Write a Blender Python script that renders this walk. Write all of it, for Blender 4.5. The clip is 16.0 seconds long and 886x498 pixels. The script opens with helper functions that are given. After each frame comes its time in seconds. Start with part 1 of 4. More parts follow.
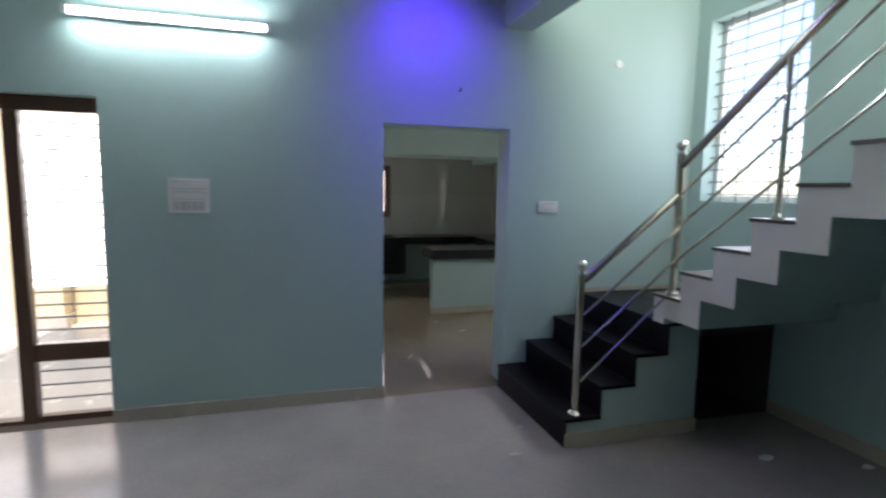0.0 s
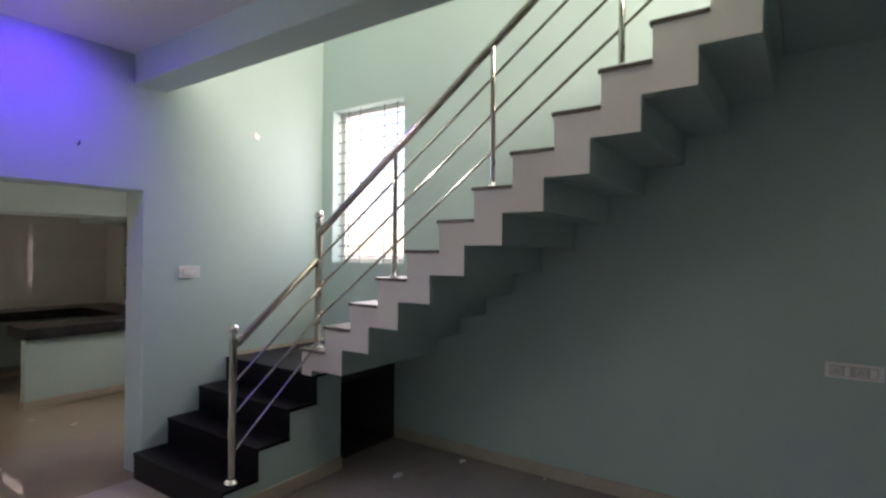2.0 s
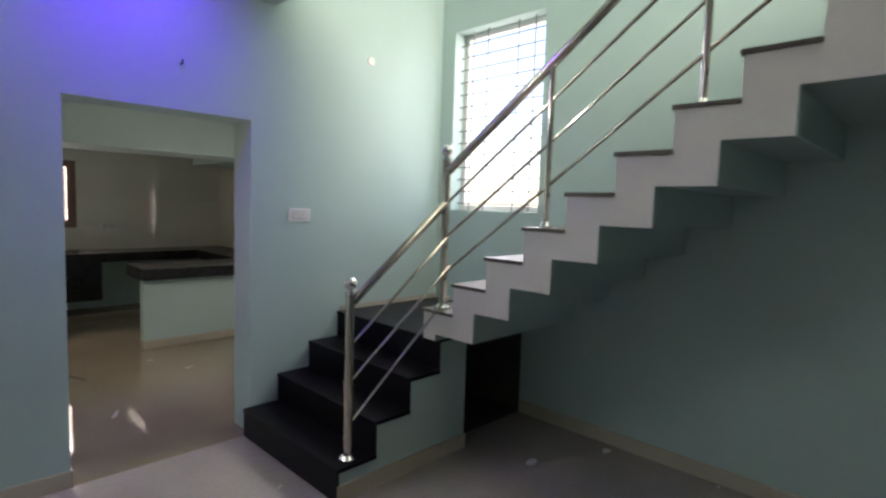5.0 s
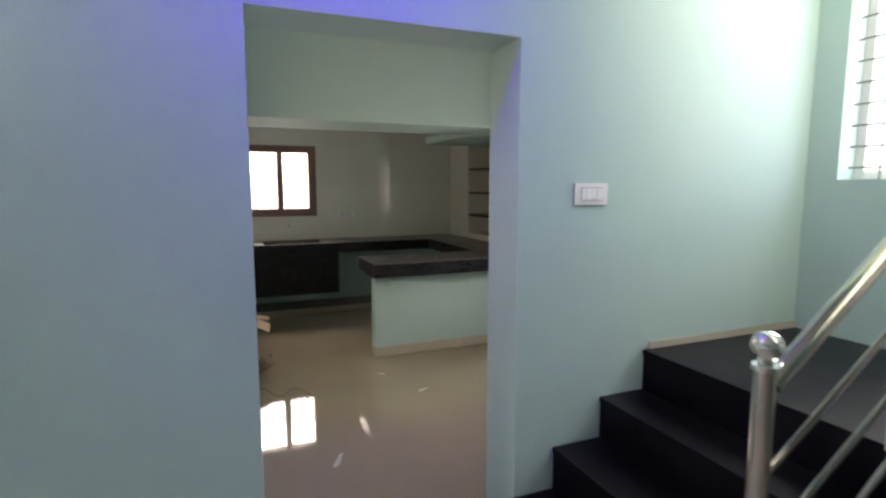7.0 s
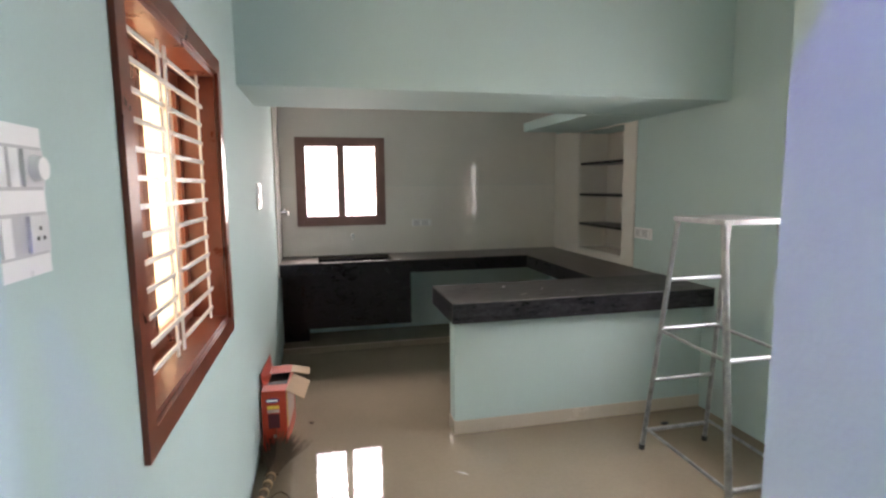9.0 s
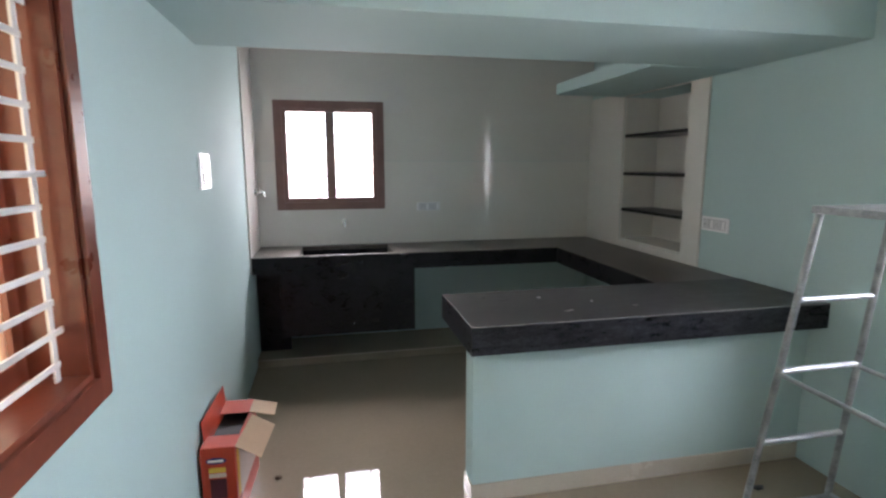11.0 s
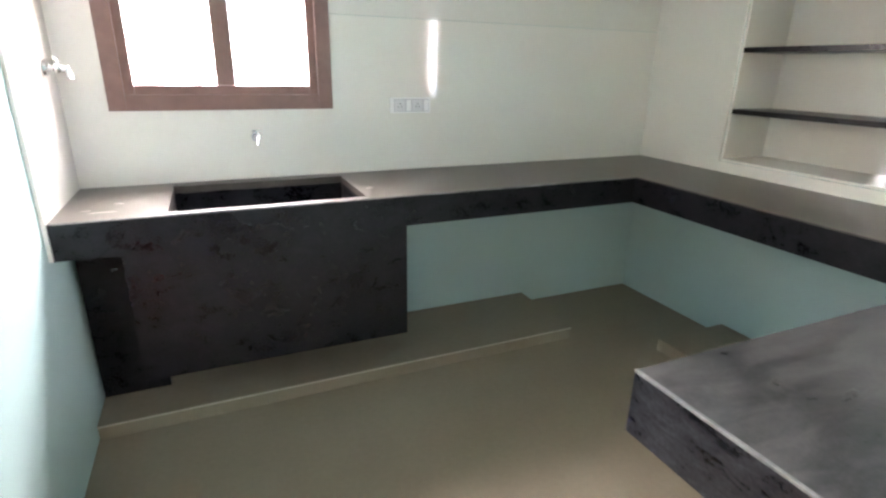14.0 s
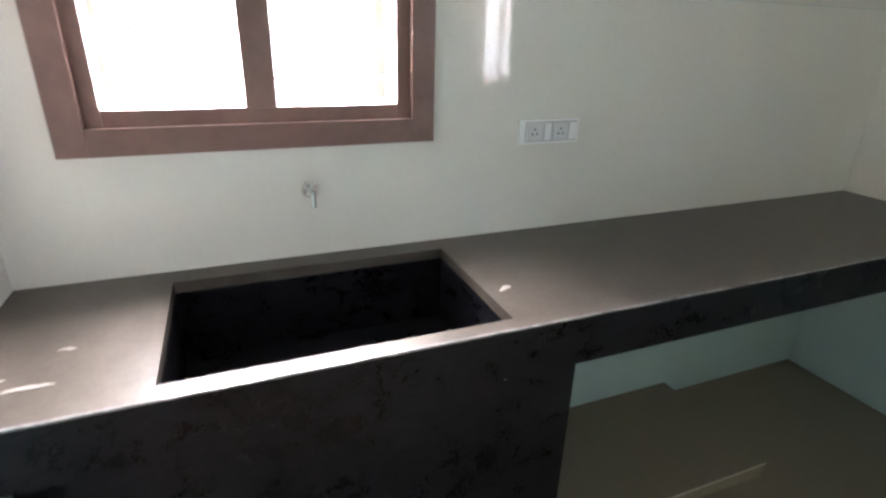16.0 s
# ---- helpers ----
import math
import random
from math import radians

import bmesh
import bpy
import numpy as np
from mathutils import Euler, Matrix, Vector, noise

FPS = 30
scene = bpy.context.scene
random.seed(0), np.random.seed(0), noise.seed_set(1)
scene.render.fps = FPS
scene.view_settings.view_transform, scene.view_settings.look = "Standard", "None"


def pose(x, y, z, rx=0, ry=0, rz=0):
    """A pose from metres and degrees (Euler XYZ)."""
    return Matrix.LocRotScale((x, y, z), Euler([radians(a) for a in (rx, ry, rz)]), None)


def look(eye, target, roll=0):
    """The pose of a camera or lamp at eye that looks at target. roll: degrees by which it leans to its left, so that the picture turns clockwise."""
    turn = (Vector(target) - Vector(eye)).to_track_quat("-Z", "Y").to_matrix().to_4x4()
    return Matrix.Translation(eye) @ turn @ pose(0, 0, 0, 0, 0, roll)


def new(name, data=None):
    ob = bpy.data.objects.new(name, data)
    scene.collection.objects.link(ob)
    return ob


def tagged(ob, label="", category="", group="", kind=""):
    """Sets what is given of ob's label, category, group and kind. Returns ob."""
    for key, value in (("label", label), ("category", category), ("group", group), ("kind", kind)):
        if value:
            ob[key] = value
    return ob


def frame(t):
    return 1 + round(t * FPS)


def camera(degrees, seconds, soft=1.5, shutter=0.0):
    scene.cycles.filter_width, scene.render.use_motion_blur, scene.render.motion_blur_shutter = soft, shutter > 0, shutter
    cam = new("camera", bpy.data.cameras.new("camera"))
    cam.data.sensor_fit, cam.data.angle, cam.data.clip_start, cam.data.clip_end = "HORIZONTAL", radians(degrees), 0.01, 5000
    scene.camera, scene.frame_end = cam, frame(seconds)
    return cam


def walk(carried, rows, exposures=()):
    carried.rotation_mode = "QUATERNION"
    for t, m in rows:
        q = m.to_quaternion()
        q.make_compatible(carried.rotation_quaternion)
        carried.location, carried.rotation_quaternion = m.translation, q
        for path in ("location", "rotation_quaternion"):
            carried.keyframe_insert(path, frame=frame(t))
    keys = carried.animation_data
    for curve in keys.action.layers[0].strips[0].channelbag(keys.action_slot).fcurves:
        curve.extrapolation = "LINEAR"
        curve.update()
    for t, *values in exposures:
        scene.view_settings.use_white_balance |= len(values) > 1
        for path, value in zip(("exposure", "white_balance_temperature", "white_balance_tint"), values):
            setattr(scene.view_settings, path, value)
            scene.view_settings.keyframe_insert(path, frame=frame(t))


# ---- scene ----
cam = camera(80.4, 16.0, soft=2.4, shutter=0.3)
PATH = [
    (0, (-1.678, -3.956, 1.626), (-1.117, -2.049, 1.406), 0.9),
    (0.5, (-1.491, -3.825, 1.629), (-0.565, -2.067, 1.405), -0.8),
    (1, (-1.528, -3.8, 1.622), (-0.182, -2.334, 1.421), -0.3),
    (1.5, (-1.702, -3.876, 1.627), (-0.156, -2.616, 1.466), 0.0),
    (2, (-1.906, -4.06, 1.67), (-0.262, -2.922, 1.687), 0.4),
    (2.5, (-2.028, -4.205, 1.713), (-0.381, -3.084, 1.896), 0.2),
    (3, (-2.169, -4.2, 1.721), (-0.497, -3.125, 1.947), 0.6),
    (3.2, (-2.169, -4.14, 1.708), (-0.482, -3.079, 1.876), 1.0),
    (5.3, (-1.43, -3.146, 1.549), (-0.121, -1.648, 1.341), 1.6),
    (5.5, (-1.352, -2.984, 1.512), (-0.135, -1.413, 1.291), 1.3),
    (6, (-1.202, -2.623, 1.54), (-0.16, -0.932, 1.311), 0.6),
    (6.5, (-1.133, -2.233, 1.54), (-0.244, -0.46, 1.286), 0.5),
    (7, (-1.064, -1.869, 1.544), (-0.311, -0.031, 1.305), 0.0),
    (7.5, (-0.908, -1.479, 1.581), (-0.277, 0.404, 1.351), -1.0),
    (8, (-0.808, -1.123, 1.541), (-0.261, 0.79, 1.334), -0.1),
    (8.5, (-0.703, -0.717, 1.563), (-0.231, 1.217, 1.337), -0.4),
    (10.8, (-0.516, 0.393, 1.508), (-0.097, 2.326, 1.213), -0.4),
    (11, (-0.47, 0.528, 1.527), (-0.051, 2.458, 1.211), -0.1),
    (11.5, (-0.472, 0.935, 1.517), (-0.007, 2.85, 1.177), 0.3),
    (12, (-0.468, 1.302, 1.459), (0.08, 3.191, 1.099), 0.2),
    (12.5, (-0.38, 1.672, 1.29), (0.229, 3.535, 0.89), -0.2),
    (13, (-0.384, 1.981, 1.251), (0.296, 3.791, 0.738), 1.2),
    (13.5, (-0.464, 2.325, 1.293), (0.312, 4.076, 0.717), 1.3),
    (14, (-0.538, 2.547, 1.348), (0.232, 4.273, 0.694), 1.1),
    (14.5, (-0.39, 2.763, 1.424), (0.145, 4.563, 0.734), 0.8),
    (15, (-0.496, 3.102, 1.41), (0.04, 4.884, 0.676), 1.8),
    (15.3, (-0.57, 3.255, 1.394), (0.026, 5.011, 0.644), 2.2),
    (15.5, (-0.544, 3.371, 1.423), (0.044, 5.103, 0.615), 2.3),
    (16, (-0.524, 3.646, 1.434), (0.179, 5.359, 0.679), 1.5),
]
walk(cam, [(t, look(eye, target, roll)) for t, eye, target, roll in PATH],
     exposures=[(0.0, 2.05, 6450, 18), (0.7, 2.25, 7050, 21), (1.5, 2.4, 7600, 26), (2.0, 2.25, 7550, 31), (2.5, 1.85, 7500, 36), (3.2, 2.1, 7450, 35), (5.5, 2.35, 7250, 20), (6.5, 2.65, 7300, 18), (7.0, 2.95, 7300, 20),
                (7.5, 3.2, 7150, 23), (8.0, 3.5, 7100, 27), (8.6, 3.5, 7050, 27), (11.0, 3.5, 6150, 24), (12.0, 3.6, 6650, 27), (12.6, 4.1, 6750, 27), (13.0, 4.6, 6500, 25),
                (13.5, 5.2, 6350, 23), (14.0, 5.2, 6350, 22), (14.5, 3.75, 6300, 24), (15.0, 3.9, 6350, 24), (15.5, 4.6, 6350, 23), (16.0, 4.5, 6350, 23)])

# ---------------------------------------------------------------- plan (metres)
XR = 1.785         # inner face of the outer wall beside the stairs
XK = 1.895         # inner face of the same wall in the kitchen
XL = -1.045        # inner face of the kitchen's left wall
YB = 5.034         # inner face of the kitchen's back wall
TW = 0.26          # thickness of the wall between hall and kitchen
CEIL = 3.12
HALL_L, HALL_B = -4.70, -6.60
TOP = 5.90         # ceiling of the stairwell, upstairs
CT, CB = 0.862, 0.737   # worktop: top and underside of its fascia

# ---------------------------------------------------------------- world and lights
world = bpy.data.worlds.new("sky")
scene.world = world
world.use_nodes = True
wn = world.node_tree.nodes
sky = wn.new("ShaderNodeTexSky")
sky.sky_type = "NISHITA"
sky.sun_disc = False
sky.sun_elevation = radians(65)
sky.sun_rotation = radians(188.5)
world.node_tree.links.new(sky.outputs[0], wn["Background"].inputs[0])
wn["Background"].inputs[1].default_value = 0.12


def lamp(name, kind, m, power, color, **more):
    data = bpy.data.lights.new(name, kind)
    data.energy, data.color = power, color
    for key, value in more.items():
        setattr(data, key, value)
    ob = new(name, data)
    ob.matrix_world = m
    return ob


SUN_AT = Vector((-0.15, -1.0, 2.2))
lamp("sun", "SUN", look(SUN_AT * 20, (0, 0, 0)), 2.0, (1.0, 0.94, 0.85), angle=radians(0.6))
# daylight entering by the openings
lamp("daylight_stair_sky", "AREA", look((XR + 1.0, -0.25, 3.25), (0.3, -1.5, 0.9)), 24, (0.98, 1.0, 0.99), shape="RECTANGLE", size=1.3, size_y=1.3)
lamp("daylight_stair_window", "AREA", look((XR + 0.21, -0.61, 2.33), (0, -0.75, 2.1)), 1.6, (0.98, 1.0, 0.99), shape="RECTANGLE", size=0.91, size_y=1.50)
lamp("daylight_kitchen_sky", "AREA", look((-0.45, YB + 0.95, 2.55), (-0.35, 3.5, 0.3)), 23, (1.0, 0.96, 0.89), shape="RECTANGLE", size=1.1, size_y=1.0)
lamp("daylight_kitchen_window", "AREA", look((-0.443, YB + 0.20, 1.60), (-0.443, 0, 1.60)), 3.0, (1.0, 0.95, 0.86), shape="RECTANGLE", size=0.74, size_y=0.74)
lamp("daylight_side_window", "AREA", look((XL - 0.21, 1.43, 1.51), (1.5, 1.43, 1.51)), 1.2, (1.0, 0.82, 0.55), shape="RECTANGLE", size=0.96, size_y=0.98)
lamp("daylight_entrance", "AREA", look((-3.6, 0.9, 1.6), (-3.3, -2.4, 0.0)), 8, (1.0, 0.96, 0.90), shape="RECTANGLE", size=1.3, size_y=1.9)
# unseen area lamp upstairs, added to brighten the stairwell walls
lamp("upper_hall_fill", "AREA", look((-0.6, HALL_B + 0.05, 4.55), (1.5, -1.6, 3.9)), 62, (1.0, 1.0, 0.84), shape="RECTANGLE", size=1.6, size_y=1.2)
lamp("daylight_east_sky", "AREA", look((XK + 0.80, 1.40, 2.20), (0.6, 2.1, 0.5)), 15.5, (0.97, 1.0, 0.98), shape="RECTANGLE", size=1.3, size_y=1.1)
lamp("daylight_east_window", "AREA", look((XK + 0.172, 1.50, 1.48), (0, 1.50, 1.48)), 3.6, (0.97, 1.0, 0.98), shape="RECTANGLE", size=0.86, size_y=0.98)
# the violet downlight in the hall's ceiling and the tube on the wall
lamp("violet_downlight_lamp", "SPOT", look((-0.73, -0.62, CEIL - 0.022), (-0.67, -0.03, 2.64)), 15, (0.10, 0.02, 1.0), spot_size=radians(104), spot_blend=1.0, shadow_soft_size=0.04)
lamp("tube_light_lamp", "AREA", look((-2.39, -0.10, 2.705), (-2.39, -1.0, 2.35)), 1.4, (0.93, 1.0, 0.98), shape="RECTANGLE", size=1.15, size_y=0.03)

# ---------------------------------------------------------------- materials


def mat(name, base, rough=0.5, metal=0.0, var=0.08, scale=3.0, fine=60.0, bump=0.05, spec=0.5, alt=None, rough_var=0.1, coat=0.0, detail=6):
    """Base colour with broad stains and fine grain, and a slight relief."""
    m = bpy.data.materials.new(name)
    m.use_nodes = True
    nt = m.node_tree
    n, l = nt.nodes, nt.links
    bsdf = n["Principled BSDF"]
    co = n.new("ShaderNodeTexCoord")
    big = n.new("ShaderNodeTexNoise")
    big.inputs["Scale"].default_value = scale
    big.inputs["Detail"].default_value = detail
    big.inputs["Roughness"].default_value = 0.62 if detail > 3 else 0.5
    small = n.new("ShaderNodeTexNoise")
    small.inputs["Scale"].default_value = fine
    small.inputs["Detail"].default_value = 4
    for t in (big, small):
        l.new(co.outputs["Object"], t.inputs["Vector"])
    ramp = n.new("ShaderNodeValToRGB")
    a = [c * (1 - var) for c in base]
    b = list(alt) if alt else [min(1, c * (1 + var)) for c in base]
    ramp.color_ramp.elements[0].position, ramp.color_ramp.elements[1].position = 0.22, 0.80
    ramp.color_ramp.elements[0].color, ramp.color_ramp.elements[1].color = (*a, 1), (*b, 1)
    mix = n.new("ShaderNodeMath")
    mix.operation = "MULTIPLY_ADD"
    mix.inputs[1].default_value = 0.3
    l.new(small.outputs[0], mix.inputs[0])
    half = n.new("ShaderNodeMath")
    half.operation = "MULTIPLY"
    half.inputs[1].default_value = 0.7
    l.new(big.outputs[0], half.inputs[0])
    l.new(half.outputs[0], mix.inputs[2])
    l.new(mix.outputs[0], ramp.inputs[0])
    l.new(ramp.outputs[0], bsdf.inputs["Base Color"])
    rr = n.new("ShaderNodeMapRange")
    rr.inputs["To Min"].default_value = max(0.02, rough - rough_var)
    rr.inputs["To Max"].default_value = min(1, rough + rough_var)
    l.new(big.outputs[0], rr.inputs[0])
    l.new(rr.outputs[0], bsdf.inputs["Roughness"])
    bsdf.inputs["Metallic"].default_value = metal
    bsdf.inputs["Specular IOR Level"].default_value = spec
    bsdf.inputs["Coat Weight"].default_value = coat
    bsdf.inputs["Coat Roughness"].default_value = 0.08
    if bump:
        bp = n.new("ShaderNodeBump")
        bp.inputs["Strength"].default_value = bump
        bp.inputs["Distance"].default_value = 0.01
        l.new(small.outputs[0], bp.inputs["Height"])
        l.new(bp.outputs[0], bsdf.inputs["Normal"])
    return m


def glow(name, color, strength):
    m = bpy.data.materials.new(name)
    m.use_nodes = True
    b = m.node_tree.nodes["Principled BSDF"]
    b.inputs["Base Color"].default_value = (*color, 1)
    b.inputs["Emission Color"].default_value = (*color, 1)
    b.inputs["Emission Strength"].default_value = strength
    return m


def glass_mat(name, color, rough, ripple=0):
    m = bpy.data.materials.new(name)
    m.use_nodes = True
    b = m.node_tree.nodes["Principled BSDF"]
    b.inputs["Base Color"].default_value = (*color, 1)
    b.inputs["Roughness"].default_value = rough
    b.inputs["Transmission Weight"].default_value = 1.0
    b.inputs["IOR"].default_value = 1.3
    if ripple:
        n, l = m.node_tree.nodes, m.node_tree.links
        co, t, bp = n.new("ShaderNodeTexCoord"), n.new("ShaderNodeTexNoise"), n.new("ShaderNodeBump")
        t.inputs["Scale"].default_value = ripple
        t.inputs["Detail"].default_value = 3
        bp.inputs["Strength"].default_value = 0.9
        bp.inputs["Distance"].default_value = 0.02
        l.new(co.outputs["Object"], t.inputs["Vector"])
        l.new(t.outputs[0], bp.inputs["Height"])
        l.new(bp.outputs[0], b.inputs["Normal"])
    return m


M_WALL = mat("mint_wall_paint", (0.425, 0.560, 0.548), 0.78, var=0.05, scale=1.3, fine=90, bump=0.08, rough_var=0.08, spec=0.18)
M_WHITE = mat("white_ceiling_paint", (0.78, 0.77, 0.76), 0.7, var=0.03, scale=1.2, fine=80, bump=0.05)
M_SOFFIT = mat("white_stair_paint", (0.72, 0.705, 0.67), 0.6, var=0.05, scale=2.5, fine=70, bump=0.08)
M_FLOOR = mat("polished_beige_floor_tile", (0.255, 0.212, 0.153), 0.035, var=0.12, scale=1.1, fine=45, bump=0.0, rough_var=0.02, alt=(0.300, 0.252, 0.187), detail=5)
M_DUST = mat("dusty_floor_tile", (0.34, 0.300, 0.288), 0.20, var=0.16, scale=1.7, fine=38, bump=0.0, rough_var=0.07, alt=(0.45, 0.400, 0.385), detail=9)
M_SKIRT = mat("skirting_tile", (0.50, 0.45, 0.37), 0.25, var=0.10, scale=4, fine=60, bump=0.02)
M_TOP = mat("dusty_granite_top", (0.060, 0.051, 0.043), 0.34, var=0.35, scale=7, fine=120, bump=0.0, rough_var=0.07, alt=(0.130, 0.112, 0.094), detail=8)
M_STEP = mat("scuffed_black_granite", (0.003, 0.003, 0.006), 0.32, var=0.5, scale=5, fine=60, bump=0.0, rough_var=0.12, spec=0.12, alt=(0.010, 0.009, 0.013))
# the highlight along the slab edges is put into this pale, broken colour
M_EDGE = mat("highlit_granite_edge", (0.06, 0.06, 0.062), 0.22, var=0.5, scale=11, fine=70, bump=0.0, rough_var=0.1, alt=(0.42, 0.41, 0.41))
# near-black: the shade under the landing is put into this colour
M_RECESS = mat("dark_recess_shade", (0.060, 0.058, 0.055), 0.9, var=0.3, scale=5, fine=60, bump=0.15)


def smeared(name, dark, dust, stretch, turn, lo, hi, speck):
    """Black granite under wiped cement dust: drawn-out smears, cloudy patches and fine specks."""
    m = bpy.data.materials.new(name)
    m.use_nodes = True
    n, l = m.node_tree.nodes, m.node_tree.links
    bsdf, co = n["Principled BSDF"], n.new("ShaderNodeTexCoord")
    mp = n.new("ShaderNodeMapping")
    mp.inputs["Scale"].default_value = stretch
    mp.inputs["Rotation"].default_value = (0, 0, radians(turn))
    l.new(co.outputs["Object"], mp.inputs["Vector"])

    def noise(vec, scale, detail, rough=0.6, bend=0.0):
        t = n.new("ShaderNodeTexNoise")
        t.inputs["Scale"].default_value = scale
        t.inputs["Detail"].default_value = detail
        t.inputs["Roughness"].default_value = rough
        t.inputs["Distortion"].default_value = bend
        l.new(vec, t.inputs["Vector"])
        return t.outputs[0]

    def calc(op, a, b):
        t = n.new("ShaderNodeMath")
        t.operation = op
        for k, v in enumerate((a, b)):
            if isinstance(v, float):
                t.inputs[k].default_value = v
            else:
                l.new(v, t.inputs[k])
        return t.outputs[0]

    smear = noise(mp.outputs[0], 5.0, 7, 0.62, 0.6)
    cloud = noise(co.outputs["Object"], 3.2, 4)
    fine = noise(co.outputs["Object"], 150.0, 3, 0.7)
    total = calc("ADD", calc("ADD", calc("MULTIPLY", smear, 0.58), calc("MULTIPLY", cloud, 0.30)), calc("MULTIPLY", fine, speck))
    ramp = n.new("ShaderNodeValToRGB")
    ramp.color_ramp.interpolation = "EASE"
    ramp.color_ramp.elements[0].position, ramp.color_ramp.elements[1].position = lo, hi
    ramp.color_ramp.elements[0].color, ramp.color_ramp.elements[1].color = (*dark, 1), (*dust, 1)
    l.new(total, ramp.inputs[0])
    l.new(ramp.outputs[0], bsdf.inputs["Base Color"])
    rr = n.new("ShaderNodeMapRange")
    rr.inputs["From Min"].default_value, rr.inputs["From Max"].default_value = lo, hi
    rr.inputs["To Min"].default_value, rr.inputs["To Max"].default_value = 0.22, 0.62
    l.new(total, rr.inputs[0])
    l.new(rr.outputs[0], bsdf.inputs["Roughness"])
    bsdf.inputs["Specular IOR Level"].default_value = 0.3
    return m


M_GRANITE = smeared("black_granite", (0.003, 0.003, 0.005), (0.019, 0.019, 0.024), (2.5, 2.5, 3.5), 0, 0.48, 1.0, 0.34)
M_SLAB = smeared("dust_smeared_slab", (0.010, 0.010, 0.012), (0.105, 0.102, 0.102), (1.6, 4.5, 1.0), 35, 0.30, 0.72, 0.12)
M_FASCIA = smeared("smeared_black_granite", (0.004, 0.004, 0.007), (0.072, 0.072, 0.086), (3.0, 3.0, 9.0), 0, 0.47, 0.95, 0.34)
M_TILE = mat("cream_glazed_wall_tile", (0.70, 0.68, 0.63), 0.05, var=0.05, scale=2.0, fine=50, bump=0.0, rough_var=0.02)
def ribbed(name, source, pitch):
    """A copy of a glazed-tile material with faint horizontal ribs."""
    m = source.copy()
    m.name = name
    n, l = m.node_tree.nodes, m.node_tree.links
    co, wave, bp = n.new("ShaderNodeTexCoord"), n.new("ShaderNodeTexWave"), n.new("ShaderNodeBump")
    wave.wave_type, wave.bands_direction = "BANDS", "Z"
    wave.inputs["Scale"].default_value = 0.314 / pitch
    wave.inputs["Distortion"].default_value = 1.2
    wave.inputs["Detail"].default_value = 2
    bp.inputs["Strength"].default_value = 0.022
    bp.inputs["Distance"].default_value = 0.002
    l.new(co.outputs["Object"], wave.inputs["Vector"])
    l.new(wave.outputs["Fac"], bp.inputs["Height"])
    l.new(bp.outputs[0], n["Principled BSDF"].inputs["Normal"])
    return m


M_TILE = ribbed("ribbed_cream_tile", M_TILE, 0.016)
M_TILE_UP = ribbed("ribbed_grey_tile", mat("grey_cream_tile", (0.665, 0.647, 0.60), 0.055, var=0.05, scale=2.0, fine=50, bump=0.0, rough_var=0.02), 0.016)
M_STEEL = mat("stainless_steel", (0.56, 0.52, 0.47), 0.13, metal=1.0, var=0.06, scale=5, fine=120, bump=0.0, rough_var=0.08)
M_CHROME = mat("chrome", (0.75, 0.75, 0.75), 0.10, metal=1.0, var=0.04, bump=0.0, rough_var=0.04)
M_TEAK = mat("brown_varnished_wood", (0.150, 0.034, 0.019), 0.30, var=0.3, scale=6, fine=40, bump=0.03, alt=(0.215, 0.056, 0.031))
# brown wood paled towards pink: the window's glare is put into the colour
M_GLAREWOOD = mat("glare_washed_brown_wood", (0.17, 0.095, 0.08), 0.4, var=0.2, scale=6, fine=40, bump=0.03, alt=(0.24, 0.14, 0.12))
M_DARKWOOD = mat("dark_brown_wood", (0.11, 0.050, 0.028), 0.4, var=0.25, scale=6, fine=50, bump=0.03)
M_BAR = mat("white_painted_iron", (0.72, 0.71, 0.69), 0.4, var=0.08, scale=8, fine=90, bump=0.03)
M_IRON = mat("grey_iron", (0.20, 0.20, 0.20), 0.45, metal=0.3, var=0.15, scale=12, fine=90, bump=0.02)
M_PLASTIC = mat("white_switch_plastic", (0.80, 0.80, 0.80), 0.3, var=0.02, scale=10, fine=90, bump=0.0)
M_ROCKER = mat("pale_grey_plastic", (0.62, 0.62, 0.63), 0.3, var=0.03, scale=10, fine=90, bump=0.0)
M_GAP = mat("grey_plastic_gap", (0.50, 0.50, 0.51), 0.5, var=0.1, bump=0.0)
M_HOLE = mat("black_plastic", (0.02, 0.02, 0.02), 0.5, var=0.1, bump=0.0)
M_LADDER = mat("paint_spattered_steel", (0.12, 0.135, 0.145), 0.42, metal=0.6, var=0.3, scale=16, fine=120, bump=0.05, alt=(0.50, 0.52, 0.52))
M_RED = mat("red_printed_card", (0.52, 0.055, 0.022), 0.4, var=0.12, scale=6, fine=60, bump=0.02)
M_CARD = mat("brown_cardboard", (0.44, 0.29, 0.17), 0.75, var=0.1, scale=9, fine=80, bump=0.05)
M_CREAM = mat("cream_outside_paint", (0.72, 0.58, 0.36), 0.7, var=0.08, scale=1.5, fine=60, bump=0.05)
M_GROUND = mat("pale_concrete_ground", (0.42, 0.38, 0.33), 0.85, var=0.2, scale=0.6, fine=20, bump=0.1)
M_STRAW = mat("dry_straw", (0.085, 0.055, 0.030), 0.8, var=0.4, scale=14, fine=90, bump=0.1)
M_GLASS = glass_mat("clear_glass", (1, 1, 1), 0.0)
M_FROST = glass_mat("amber_frosted_glass", (1.0, 0.90, 0.66), 0.35, 55)
M_TUBE = glow("lit_tube", (0.85, 1.0, 0.98), 18)
M_LED = glow("lit_violet_diffuser", (0.22, 0.04, 1.0), 42)
